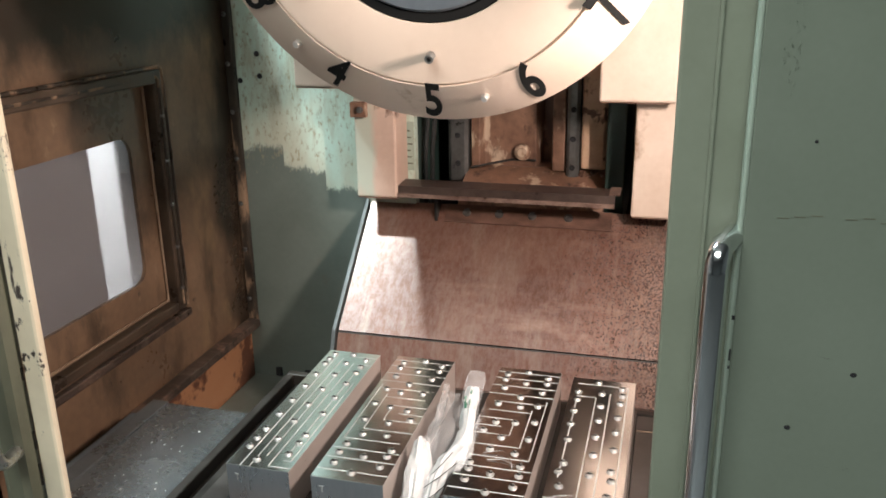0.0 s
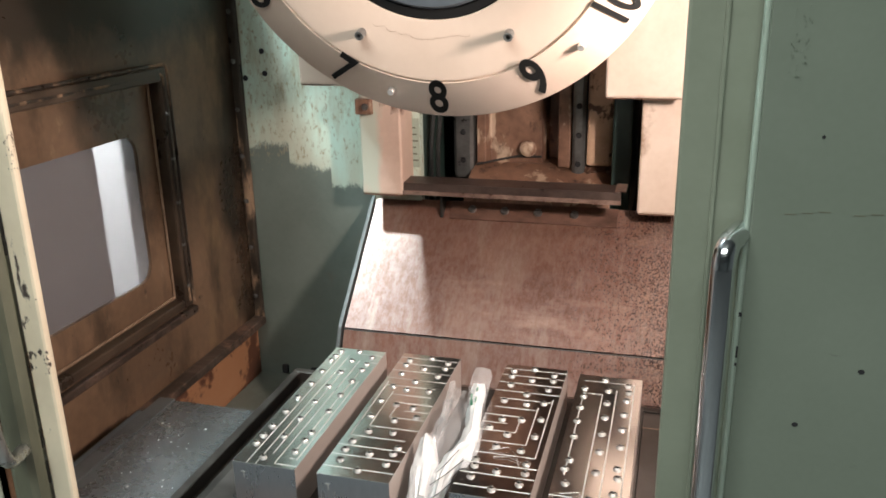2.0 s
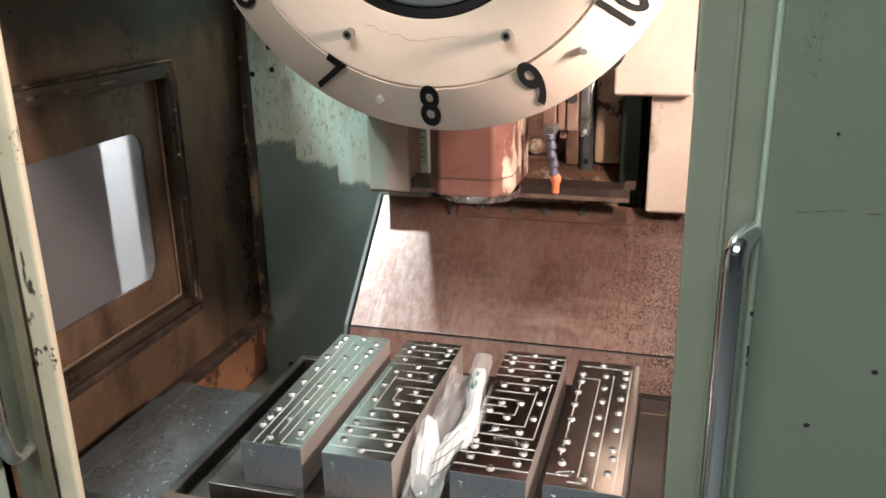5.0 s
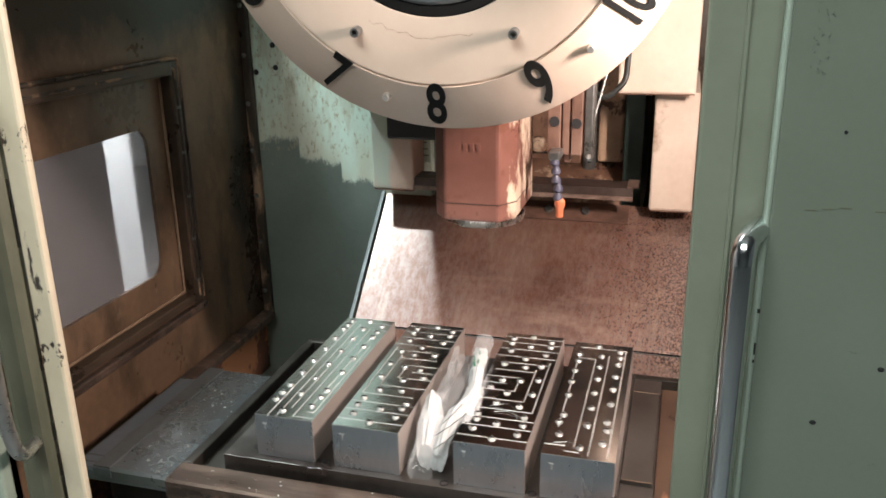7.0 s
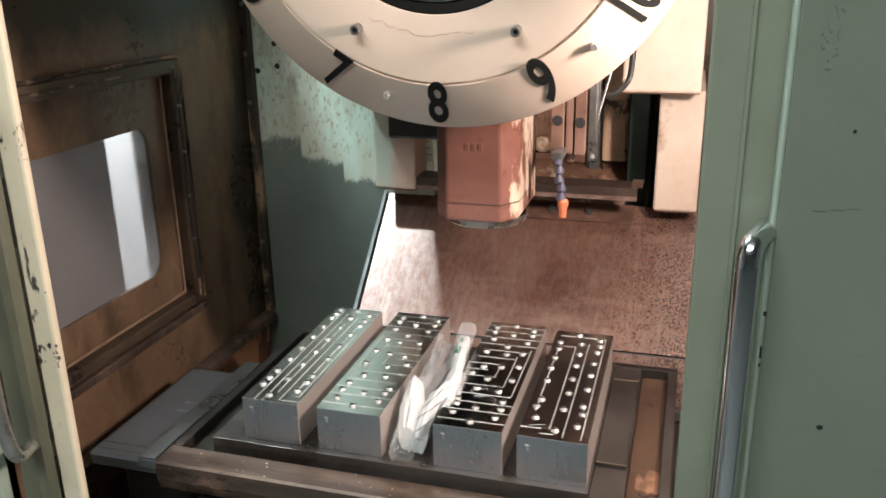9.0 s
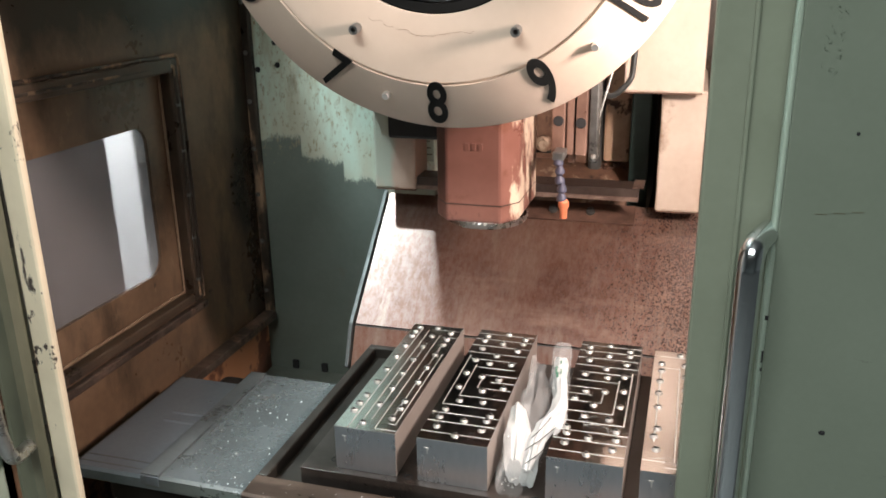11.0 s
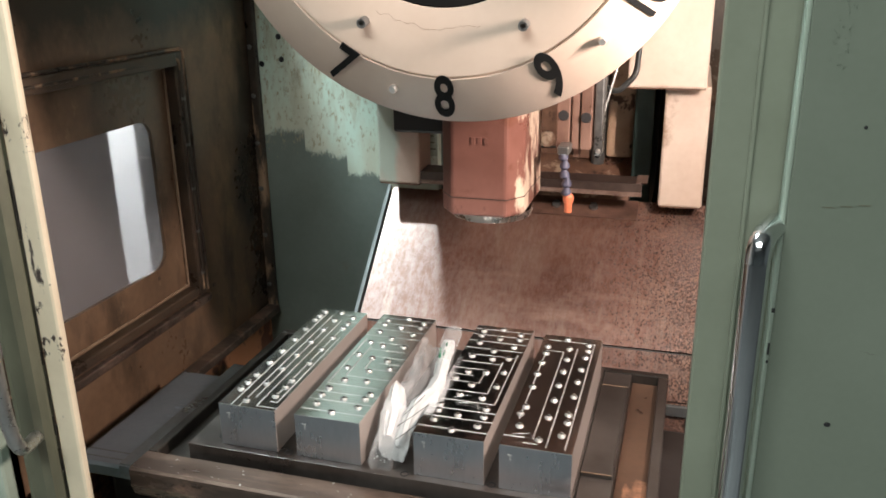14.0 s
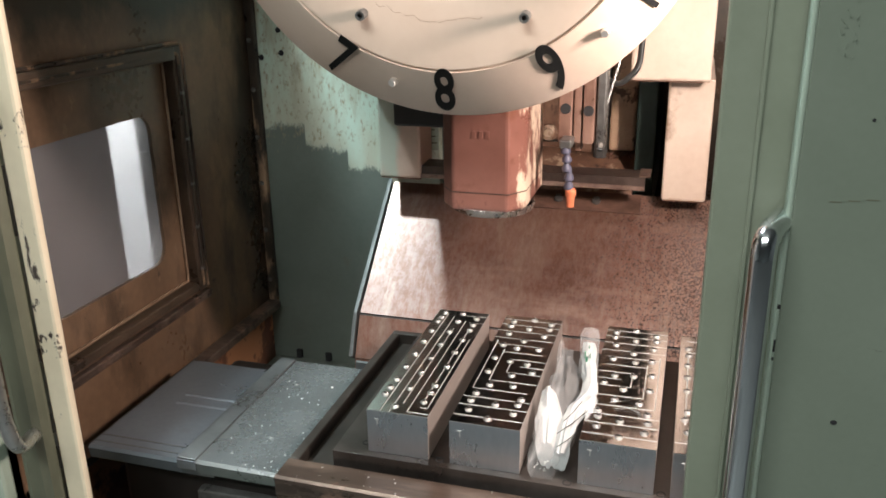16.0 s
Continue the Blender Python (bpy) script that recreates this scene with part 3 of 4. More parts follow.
def chip_sheet():
    """Slanted stainless slide from the column down to an apron behind the table."""
    s = thing("chip_slide", "oily reddish stainless chip slide below the column", "chip guard")
    x0, x1 = -0.524, 0.27
    top, mid, low = (1.452, 1.148), (1.254, 0.962), (1.224, 0.893)
    th = 0.006

    def slab(a, b):
        d = Vector((b[0] - a[0], b[1] - a[1])).normalized()
        nrm = Vector((-d[1], d[0])) * th
        if nrm[1] > 0:
            nrm = -nrm
        return [a, b, (b[0] + nrm[0], b[1] + nrm[1]), (a[0] + nrm[0], a[1] + nrm[1])]

    part("slope", prism(slab(top, (mid[0] + 0.0015, mid[1] + 0.0015)), 0, x0, x1), sheet_steel, s)
    part("apron", prism(slab((mid[0] - 0.001, mid[1] - 0.002), low), 0, x0, x1), sheet_steel, s)
    part("lower_apron", prism(slab((low[0], low[1] - 0.002), (1.18, 0.70)), 0, x0, x1), sheet_steel, s)
    part("seam", prism([(mid[0] - 0.0005, mid[1] - 0.004), (mid[0] + 0.0015, mid[1] - 0.001), (mid[0] + 0.006, mid[1] - 0.006), (mid[0] + 0.004, mid[1] - 0.009)], 0, x0, x1), seam_black, s)
    bm = bmesh.new()
    pts = [top, mid, low]
    a = [bm.verts.new((x0 - 0.010, p[0] - 0.003, p[1] + 0.003)) for p in pts]
    c = [bm.verts.new((x0 - 0.004, p[0] - 0.003, p[1] + 0.003)) for p in pts]
    d = [bm.verts.new((x0 - 0.010, p[0] + 0.03, p[1] - 0.02)) for p in pts]
    e = [bm.verts.new((x0 - 0.004, p[0] + 0.03, p[1] - 0.02)) for p in pts]
    for i in range(2):
        for p, q in ((a, c), (c, e), (e, d), (d, a)):
            bm.faces.new([p[i], p[i + 1], q[i + 1], q[i]])
    bmesh.ops.recalc_face_normals(bm, faces=bm.faces)
    part("side_flange", bm, flange_grey, s, "worn steel side flange")
    part("lip", box(x0 + 0.004, low[0] - 0.010, low[1] - 0.020, x1, low[0] - 0.003, low[1] - 0.003, 0.001), flange_grey, s, "grey steel lip under the apron")
    part("bright_strip", box(0.03, low[0] - 0.016, low[1] - 0.030, 0.085, low[0] - 0.004, low[1] - 0.0205, 0.0008), bright_steel, s, "short bright steel strip")
    return s


chip_sheet()

# ---- column behind the slide ----
def column():
    c = thing("machine_column", "rust-stained machine column with two guide rails", "machine column")
    part("casting", prism([(-0.362, 1.585), (-0.343, 1.585), (-0.338, 1.606), (-0.236, 1.606), (-0.230, 1.66), (-0.206, 1.66), (-0.202, 1.58), (-0.178, 1.58), (-0.176, 1.75), (-0.362, 1.75)], 2, 1.19, 2.05, 0.003), cast_brown, c)
    part("casting_side", box(-0.148, 1.58, 1.195, -0.10, 1.75, 2.05, 0.006), chipped_tan, c, "side casting with chipped tan paint")
    part("seam", tube([(-0.362, 1.582, 1.190), (-0.325, 1.592, 1.197), (-0.285, 1.602, 1.2045), (-0.236, 1.604, 1.2045)], 0.0022, 8), seam_black, c, "black oily seam", smooth=True)
    bm = bmesh.new()
    rnd = random.Random(31)
    for i in range(60):
        x, z, q = rnd.uniform(-0.150, -0.105), rnd.uniform(1.158, 1.194), rnd.uniform(0.0012, 0.004)
        bmesh.ops.create_icosphere(bm, subdivisions=1, radius=q, matrix=Matrix.Translation((x, 1.578 + rnd.uniform(-0.008, 0.004), z)))
    tagged(part("caked_chips", bm, rust_strip, c, "chips caked at the column foot"), kind="stuff")
    for x0, x1, b in ((-0.405, -0.366, 1.165), (-0.174, -0.150, 1.165)):
        r = part("guide_rail", prism([(x0, 1.575), (x0 + 0.006, 1.57), (x1 - 0.006, 1.57), (x1, 1.575), (x1, 1.74), (x0, 1.74)], 2, b, 2.05, 0.0), rail_steel, c, "dark oiled steel guide rail")
        for k in range(5):
            part("rail_bolt", lathe([(0.0001, -0.001), (0.004, -0.001), (0.0055, 0.0005)], "y", 12), hole_black, r).location = ((x0 + x1) / 2, 1.569, 1.20 + 0.055 * k)
    part("foot", prism([(1.50, 1.13), (1.74, 1.13), (1.74, 1.19), (1.60, 1.192), (1.52, 1.165)], 0, -0.37, -0.095, 0.003), cast_brown, c)
    part("drain_boss", lathe([(0.0001, -0.012), (0.008, -0.012), (0.010, -0.008), (0.014, -0.006), (0.017, 0.0)], "y", 20), cast_brown, c, smooth=True).location = (-0.262, 1.595, 1.222)
    part("cheek", box(-0.094, 1.50, 1.10, -0.06, 1.75, 2.05, 0.003), cheek_dark, c, "side cheek in dark green that carries the gap's shade")
    return c


column()


def catch_rail():
    c = thing("drip_rail", "dark brown oiled steel drip rail across the column foot", "drip rail")
    part("rail", prism([(1.385, 1.196), (1.43, 1.198), (1.43, 1.191), (1.394, 1.189), (1.389, 1.176), (1.383, 1.177)], 0, -0.452, -0.068), dark_bar, c)
    part("lip", prism([(1.3815, 1.1755), (1.3815, 1.1815), (1.3835, 1.1825), (1.3855, 1.1765), (1.3845, 1.1745)], 0, -0.452, -0.068), worn_lip, c, "worn lighter lip")
    part("end_flare", prism([(1.385, 1.199), (1.43, 1.201), (1.43, 1.1985), (1.386, 1.1965)], 0, -0.078, -0.060), worn_lip, c)
    part("clamp_strip", prism([(1.452, 1.147), (1.424, 1.1215), (1.4215, 1.1245), (1.449, 1.150)], 0, -0.375, -0.075, 0.0008), rust_strip, c, "rust-caked clamp strip")
    part("strip_end", box(-0.394, 1.425, 1.122, -0.388, 1.452, 1.162, 0.001), seam_black, c)
    for x in (-0.335, -0.275, -0.215, -0.15):
        b = part("screw", lathe([(0.0001, 0.0045), (0.003, 0.0045), (0.0034, 0.006), (0.0062, 0.006), (0.0075, 0.004), (0.0075, 0.0)], "z", 14), rail_steel, c)
        b.matrix_local = Matrix.Translation((x, 1.436, 1.138)) @ Euler((radians(44), 0, 0)).to_matrix().to_4x4()
    return c


catch_rail()


def covers():
    g = "column covers"
    def cov(rows, label, paint=cover_paint):
        c = thing("column_cover", label, "machine cover", group=g)
        for n, r in rows:
            part(n, box(*r, 0.004), paint, c)
        return c
    cov((("upper_box", (-0.099, 1.36, 1.356, 0.02, 1.70, 2.05)), ("lower_box", (-0.042, 1.40, 1.157, 0.028, 1.70, 1.355))), "cream painted stepped sheet metal column cover")
    cov((("lower_box", (-0.526, 1.38, 1.173, -0.449, 1.449, 1.50)),), "cream column cover scuffed with pale green paint", scuffed_cover)
    cov((("upper_box", (-0.55, 1.20, 1.391, -0.40, 1.379, 2.05)),), "cream upper cover box with shaded underside")
    for ob in [o for o in scene.objects if o.name.startswith("column_cover") and o.parent is None]:
        for ch in list(ob.children):
            xs, ys, zs = ([v.co[i] for v in ch.data.vertices] for i in range(3))
            part("end_plate", box(min(xs) + 0.002, min(ys) + 0.002, min(zs) - 0.0016, max(xs) - 0.002, max(ys) - 0.002, min(zs) - 0.0002), cast_brown, ob, "rusty bottom plate")
    k = thing("bracket", "small rusty bracket with a bolt beside the column cover", "bracket")
    part("plate", box(-0.528, 1.368, 1.318, -0.498, 1.3795, 1.345, 0.002), cast_brown, k)
    part("bolt", lathe([(0.0001, -0.007), (0.005, -0.007), (0.006, -0.005), (0.006, 0.0)], "y", 6), rail_steel, k).location = (-0.508, 1.368, 1.332)
    h = thing("hose_pair", "two black rubber hoses hanging beside the column", "hose")
    for x in (-0.420, -0.407):
        part("hose", tube([(x + 0.02, 1.50, 1.60), (x + 0.004, 1.49, 1.36), (x - 0.006, 1.485, 1.24), (x - 0.006, 1.48, 1.10)], 0.0045, 10), rubber, h, smooth=True)
    p = thing("notice_plate", "small pale notice plate with unreadable dark rows", "notice plate")
    part("plate", box(-0.452, 1.448, 1.21, -0.437, 1.4495, 1.30), edge_green, p)
    for i in range(6):
        part("text_bar", box(-0.450, 1.4470, 1.222 + i * 0.012, -0.4395 - 0.002 * (i % 3), 1.4478, 1.2245 + i * 0.012), olive, p)


covers()


# ---- tool turret ----
def turret():
    t = thing("tool_turret", "cream round tool turret with black painted numerals", "tool turret")
    rotor = part("rotor", lathe([(0.139, 0.010), (0.139, 0.001), (0.141, 0.0), (0.2125, 0.0), (0.213, 0.0025), (0.2155, 0.0025), (0.216, 0.0),
                                 (0.219, 0.0012), (0.2735, 0.033), (0.277, 0.0366), (0.277, 0.075), (0.270, 0.082), (0.10, 0.085), (0.0001, 0.085)], "y", 160), cream, t, smooth=True)
    part("seal_ring", lathe([(0.139, 0.004), (0.137, 0.0015), (0.128, 0.0015), (0.126, 0.008)], "y", 120), ink, rotor, "black seal ring", smooth=True)
    part("hub", lathe([(0.1258, 0.010), (0.1258, 0.002), (0.122, -0.002), (0.0001, -0.002)], "y", 96), cover_steel, rotor, "grey steel hub plate", smooth=True)
    for k in range(12):
        e = radians((k - 4) * 30 - 2)
        txt = bpy.data.curves.new("numeral", "FONT")
        txt.body, txt.size, txt.align_x, txt.align_y = str(k + 1), 0.093, "CENTER", "CENTER"
        txt.extrude, txt.offset, txt.space_character = 0.0005, 0.0019, 0.95
        o = bpy.data.objects.new("numeral", txt)
        scene.collection.objects.link(o)
        me = bpy.data.meshes.new_from_object(o.evaluated_get(bpy.context.evaluated_depsgraph_get()))
        bpy.data.objects.remove(o)
        for v in me.vertices:
            v.co.x *= 0.53 if k < 9 else 0.45
            v.co.y *= 1.0 if k < 9 else 0.82
        me.materials.clear()
        me.materials.append(ink)
        n = part("numeral", me, None, rotor, "black painted numeral")
        slope = math.atan2(0.0318, 0.0545)
        along = 0.0012 + (0.243 - 0.219) * math.tan(slope) - 0.0012
        n.matrix_local = Matrix.Rotation(-e, 4, "Y") @ Matrix.Translation((0, along, -0.243)) @ Matrix.Rotation(slope, 4, "X") @ Matrix.Rotation(radians(90), 4, "X") @ Matrix.Rotation(radians(-6), 4, "Z")
    pin = mesh_of("pin", lathe([(0.0001, -0.009), (0.0035, -0.009), (0.0045, -0.007), (0.005, 0.004)], "y", 14), bright_steel, smooth=True)
    stud = mesh_of("stud", lathe([(0.0025, -0.010), (0.003, -0.013), (0.0052, -0.013), (0.0055, -0.011), (0.0055, 0.001)], "y", 14), rail_steel, smooth=True)
    for k in range(6):
        e = radians((2 * k - 3.5 + 0.03) * 30 - 2)
        part("pin", pin, None, rotor, "bright steel pin").location = (0.2405 * math.sin(e), 0.0125, -0.2405 * math.cos(e))
        e = radians((2 * k - 4) * 30 - 0.5)
        part("stud", stud, None, rotor).location = (0.177 * math.sin(e), 0, -0.177 * math.cos(e))
    bm = bmesh.new()
    last = None
    for k in range(70):
        e = radians(62 + k * 0.62)
        r = 0.160 + 0.0045 * noise.noise(Vector((k * 0.17, 0.3, 0))) + 0.0012 * noise.noise(Vector((k * 0.9, 4.0, 0)))
        w = 0.00022 + 0.00022 * noise.noise(Vector((k * 0.5, 9.0, 0)))
        a, b = (bm.verts.new(((r + q) * math.sin(e), -0.00025, -(r + q) * math.cos(e))) for q in (-w, w))
        if last and k not in (18, 19, 41, 55):
            bm.faces.new([last[0], a, b, last[1]])
        last = (a, b)
    part("crack", bm, crack_brown, rotor, "thin brown crack in the paint")
    part("carrier", lathe([(0.0001, 0.086), (0.19, 0.086), (0.17, 0.115), (0.06, 0.135), (0.0001, 0.135)], "y", 64), cast_brown, t, smooth=True)
    return t, rotor


turret_thing, turret_rotor = turret()


# ---- spindle head ----
def spindle_head():
    h = thing("spindle_head", "oily pinkish spindle head with steel nose ring and coolant nozzle", "spindle head")
    cx, cy = -0.262, 1.13
    pts = []
    for k, (w, d) in enumerate(((-0.040, -0.062), (0.036, -0.062), (0.055, -0.034), (0.055, 0.09), (-0.060, 0.09), (-0.060, -0.034))):
        pts.append((cx + w, cy + d))
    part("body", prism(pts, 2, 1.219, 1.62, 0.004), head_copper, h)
    part("nose_ring", lathe([(0.0001, 1.207), (0.046, 1.207), (0.0545, 1.208), (0.0565, 1.210), (0.0565, 1.2165), (0.0575, 1.2185)], "z", 64), nose_steel, h, "bright steel nose ring", smooth=True).location = (cx + 0.002, cy, 0)
    part("carriage", box(-0.36, 1.222, 1.36, -0.165, 1.68, 1.72, 0.006), cast_brown, h)
    band = [(cx + (x - cx) * 1.006, cy + (y - cy) * 1.006) for x, y in pts]
    part("band", prism(band, 2, 1.2435, 1.2448), dark_bar, h, "dark stained band")
    part("stamp", boxes(*[(cx - 0.012 + 0.009 * i, cy - 0.0632, 1.318, cx - 0.007 + 0.009 * i, cy - 0.0618, 1.327) for i in range(3)]), head_copper, h)
    b = part("bracket_block", boxes((-0.178, 1.17, 1.295, -0.160, 1.222, 1.42), (-0.158, 1.173, 1.295, -0.147, 1.222, 1.42), (-0.145, 1.17, 1.295, -0.130, 1.222, 1.42), bevel=0.0015), bracket_pink, h, "pinkish oiled bracket with two bolt holes")
    part("stub", box(-0.156, 1.185, 1.281, -0.148, 1.21, 1.2945, 0.001), bracket_pink, h)
    part("lug_screw", lathe([(0.0001, -0.004), (0.003, -0.0035), (0.004, 0.0)], "y", 12), bright_steel, h, smooth=True).location = (-0.121, 1.180, 1.292)
    teeth = bmesh.new()
    for k in range(48):
        u = 2 * math.pi * k / 48
        cu, su = math.cos(u), math.sin(u)
        ring = [(0.0560, -0.0018), (0.0580, -0.0014), (0.0580, 0.0014), (0.0560, 0.0018)]
        lo, hi = ([teeth.verts.new((r * cu - t * su, r * su + t * cu, z)) for r, t in ring] for z in (1.2150, 1.2186))
        teeth.faces.new(lo[::-1]), teeth.faces.new(hi)
        for i in range(4):
            teeth.faces.new([lo[i], lo[(i + 1) % 4], hi[(i + 1) % 4], hi[i]])
    part("fluted_collar", teeth, nose_steel, h, "fluted steel collar round the nose").location = (cx + 0.002, cy, 0)
    for x, z in ((-0.169, 1.342), (-0.138, 1.340)):
        part("bolt_hole", lathe([(0.0001, -0.001), (0.0068, -0.001), (0.0076, 0.001)], "y", 14), hole_black, b).location = (x, 1.1695, z)
    part("side_block", box(-0.412, 1.15, 1.312, -0.330, 1.221, 1.45, 0.004), black_base, h, "black side block")
    part("lug", box(-0.128, 1.18, 1.285, -0.116, 1.22, 1.42, 0.002), rail_steel, h)
    z, x, y = 1.298, -0.163, 1.14
    hose = None
    for k in range(5):
        seg = part("hose_link", lathe([(0.0035, 0.0), (0.0068, 0.003), (0.0068, 0.007), (0.004, 0.012), (0.0036, 0.0165)], "z", 16), blue_plastic, h, "dark blue jointed hose link", smooth=True)
        seg.matrix_local = Matrix.Translation((x + 0.0015 * k + 0.001 * (k % 2), y, z - 0.0125 * (k + 1))) @ Matrix.Rotation(radians(3 - 4 * (k % 3)), 4, "Y")
    part("nozzle", lathe([(0.0030, 1.214), (0.0052, 1.213), (0.0056, 1.226), (0.0074, 1.230), (0.0074, 1.236), (0.004, 1.240)], "z", 16), orange_plastic, h, "orange plastic nozzle tip", smooth=True).location = (x + 0.009, y, 0)
    part("cable", tube([(-0.150, 1.232, 1.45), (-0.136, 1.25, 1.376), (-0.108, 1.29, 1.358), (-0.084, 1.32, 1.38), (-0.078, 1.33, 1.50)], 0.0045, 10), rubber, h, "black looped cable", smooth=True)
    part("pipe", tube([(-0.119, 1.20, 1.335), (-0.104, 1.215, 1.40), (-0.090, 1.24, 1.48)], 0.0016, 8), rail_steel, h, "thin steel coolant pipe", smooth=True)
    part("hose_base", box(-0.171, 1.135, 1.294, -0.155, 1.168, 1.306, 0.002), rail_steel, h)
    return h


head_thing = spindle_head()


# ---- table, covers and steel blocks (places as they stand seven seconds in) ----
def table():
    """A shallow trough with a broad front rim; the fixture plate stands in it."""
    t = thing("machine_table", "rust-brown machine table with raised rim and dark fixture plate", "machine table")
    X0, X1, Y0, Y1, Z = -0.612, 0.057, 0.806, 1.258, 0.922
    part("front_rim", prism([(Y0, Z - 0.026), (Y0, Z - 0.003), (Y0 + 0.003, Z), (Y0 + 0.042, Z), (Y0 + 0.042, Z - 0.044), (Y0 + 0.006, Z - 0.044)], 0, X0, X1, 0.0), tray_brown, t)
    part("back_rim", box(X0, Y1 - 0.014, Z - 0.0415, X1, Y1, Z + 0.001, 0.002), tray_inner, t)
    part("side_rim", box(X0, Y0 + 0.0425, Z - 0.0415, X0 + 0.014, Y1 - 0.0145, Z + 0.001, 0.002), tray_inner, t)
    part("side_rim", box(X1 - 0.015, Y0 + 0.0425, Z - 0.0415, X1, Y1 - 0.0145, Z + 0.001, 0.002), plate_dark, t)
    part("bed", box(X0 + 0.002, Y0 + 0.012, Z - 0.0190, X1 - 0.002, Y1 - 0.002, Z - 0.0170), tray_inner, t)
    part("channel_floor", box(0.0025, Y0 + 0.0425, Z - 0.0169, X1 - 0.0152, Y1 - 0.0145, Z - 0.0145, 0.001), channel_rust, t, "rust-brown channel floor with an orange rust stain")
    part("fixture_plate", box(-0.553, 0.857, Z - 0.0169, -0.040, 1.225, 0.9385, 0.0005), plate_dark, t, "dark steel fixture plate")
    step = part("plate_end", box(-0.0398, 0.857, Z - 0.0169, 0.002, 1.225, 0.9310, 0.0012), plate_dark, t, "lower end of the fixture plate")
    part("pad", box(-0.0392, 0.932, 0.9312, -0.0005, 1.168, 0.9372, 0.0008), plate_dark, step)
    for y in (0.931, 1.1685):
        part("bright_edge", box(-0.0392, y, 0.9372, -0.0008, y + 0.0010, 0.9378), bead_tan, step)
    for x, y in ((-0.412, 0.872), (-0.516, 0.885), (-0.250, 0.866), (-0.140, 0.872)):
        part("corner_bolt", lathe([(0.0001, 0.9355), (0.0035, 0.9355), (0.0045, 0.9392), (0.0055, 0.9392), (0.0058, 0.938)], "z", 14), hole_black, t).location = (x, y, 0)
    bm = bmesh.new()
    rnd = random.Random(21)
    for i in range(46):
        x, y, q = rnd.uniform(X0 + 0.01, X1 - 0.01), Y0 + rnd.uniform(0.003, 0.040), rnd.uniform(0.0006, 0.0016)
        u = rnd.uniform(0, 6.28)
        bm.faces.new([bm.verts.new((x + q * k * math.cos(u + d), y + q * k * math.sin(u + d), Z + 0.0004 + (0.0007 if d > 3 else 0))) for d, k in ((0, 1), (1.3, 0.5), (3.2, 1), (4.5, 0.4))])
    tagged(part("chips", bm, chip_metal, t, "small metal chips on the rim"), kind="stuff")
    return t


table_thing = table()


def height_block(name, x0, x1, y0, y1, z0, z1, lines):
    """A steel block whose top has shallow milled grooves; lines: (u0, v0, u1, v1) in fractions of the top."""
    w, l = x1 - x0, y1 - y0
    cut = 0.0009
    rect = []
    for u0, v0, u1, v1 in lines:
        a, b, c, d = u0 * w, v0 * l, u1 * w, v1 * l
        if abs(c - a) > abs(d - b):
            rect.append((a, b - cut, c, b + cut))
        else:
            rect.append((a - cut, b, a + cut, d))
    xs = sorted({0.0, w, *[round(min(max(v, 0), w), 5) for r in rect for v in (r[0], r[2])]})
    ys = sorted({0.0, l, *[round(min(max(v, 0), l), 5) for r in rect for v in (r[1], r[3])]})
    verts, faces, mats = [], [], []

    def quad(a, b, c, d, m):
        k = len(verts)
        verts.extend((a, b, c, d))
        faces.append((k, k + 1, k + 2, k + 3))
        mats.append(m)

    low = {}
    for i in range(len(xs) - 1):
        for j in range(len(ys) - 1):
            mx, my = (xs[i] + xs[i + 1]) / 2, (ys[j] + ys[j + 1]) / 2
            low[i, j] = any(r[0] <= mx <= r[2] and r[1] <= my <= r[3] for r in rect)
    dz = 0.0009
    for (i, j), g in low.items():
        z = z1 - dz * g
        a, b, c, d = xs[i], xs[i + 1], ys[j], ys[j + 1]
        quad((a, c, z), (b, c, z), (b, d, z), (a, d, z), 1 if g else 0)
        if g:
            for di, dj, p, q in ((-1, 0, (a, c), (a, d)), (1, 0, (b, d), (b, c)), (0, -1, (b, c), (a, c)), (0, 1, (a, d), (b, d))):
                if low.get((i + di, j + dj)) is False:
                    quad((*p, z), (*q, z), (*q, z1), (*p, z1), 1)
    for p, q, m in (((0, 0), (w, 0), 2), ((w, 0), (w, l), 3), ((w, l), (0, l), 2), ((0, l), (0, 0), 3)):
        quad((*p, z0), (*q, z0), (*q, z1 - dz), (*p, z1 - dz), m)
        quad((*p, z1 - dz), (*q, z1 - dz), (*q, z1), (*p, z1), 1)
    quad((0, 0, z0), (0, l, z0), (w, l, z0), (w, 0, z0), 2)
    me = bpy.data.meshes.new(name)
    me.from_pydata([(x + x0, y + y0, z) for x, y, z in verts], [], faces)
    for m in (ground_steel, groove_steel, side_steel, lit_flank_steel):
        me.materials.append(m)
    me.polygons.foreach_set("material_index", mats)
    me.update()
    return me


SCREW = mesh_of("screw", lathe([(0.0001, 0.0012), (0.0020, 0.0012), (0.0023, 0.0026), (0.0040, 0.0023), (0.0049, 0.0013), (0.0052, 0.0)], "z", 14), screw_steel, smooth=True)
SOCKET = mesh_of("socket", lathe([(0.0001, 0.0017), (0.0021, 0.0017)], "z", 10), hole_black)

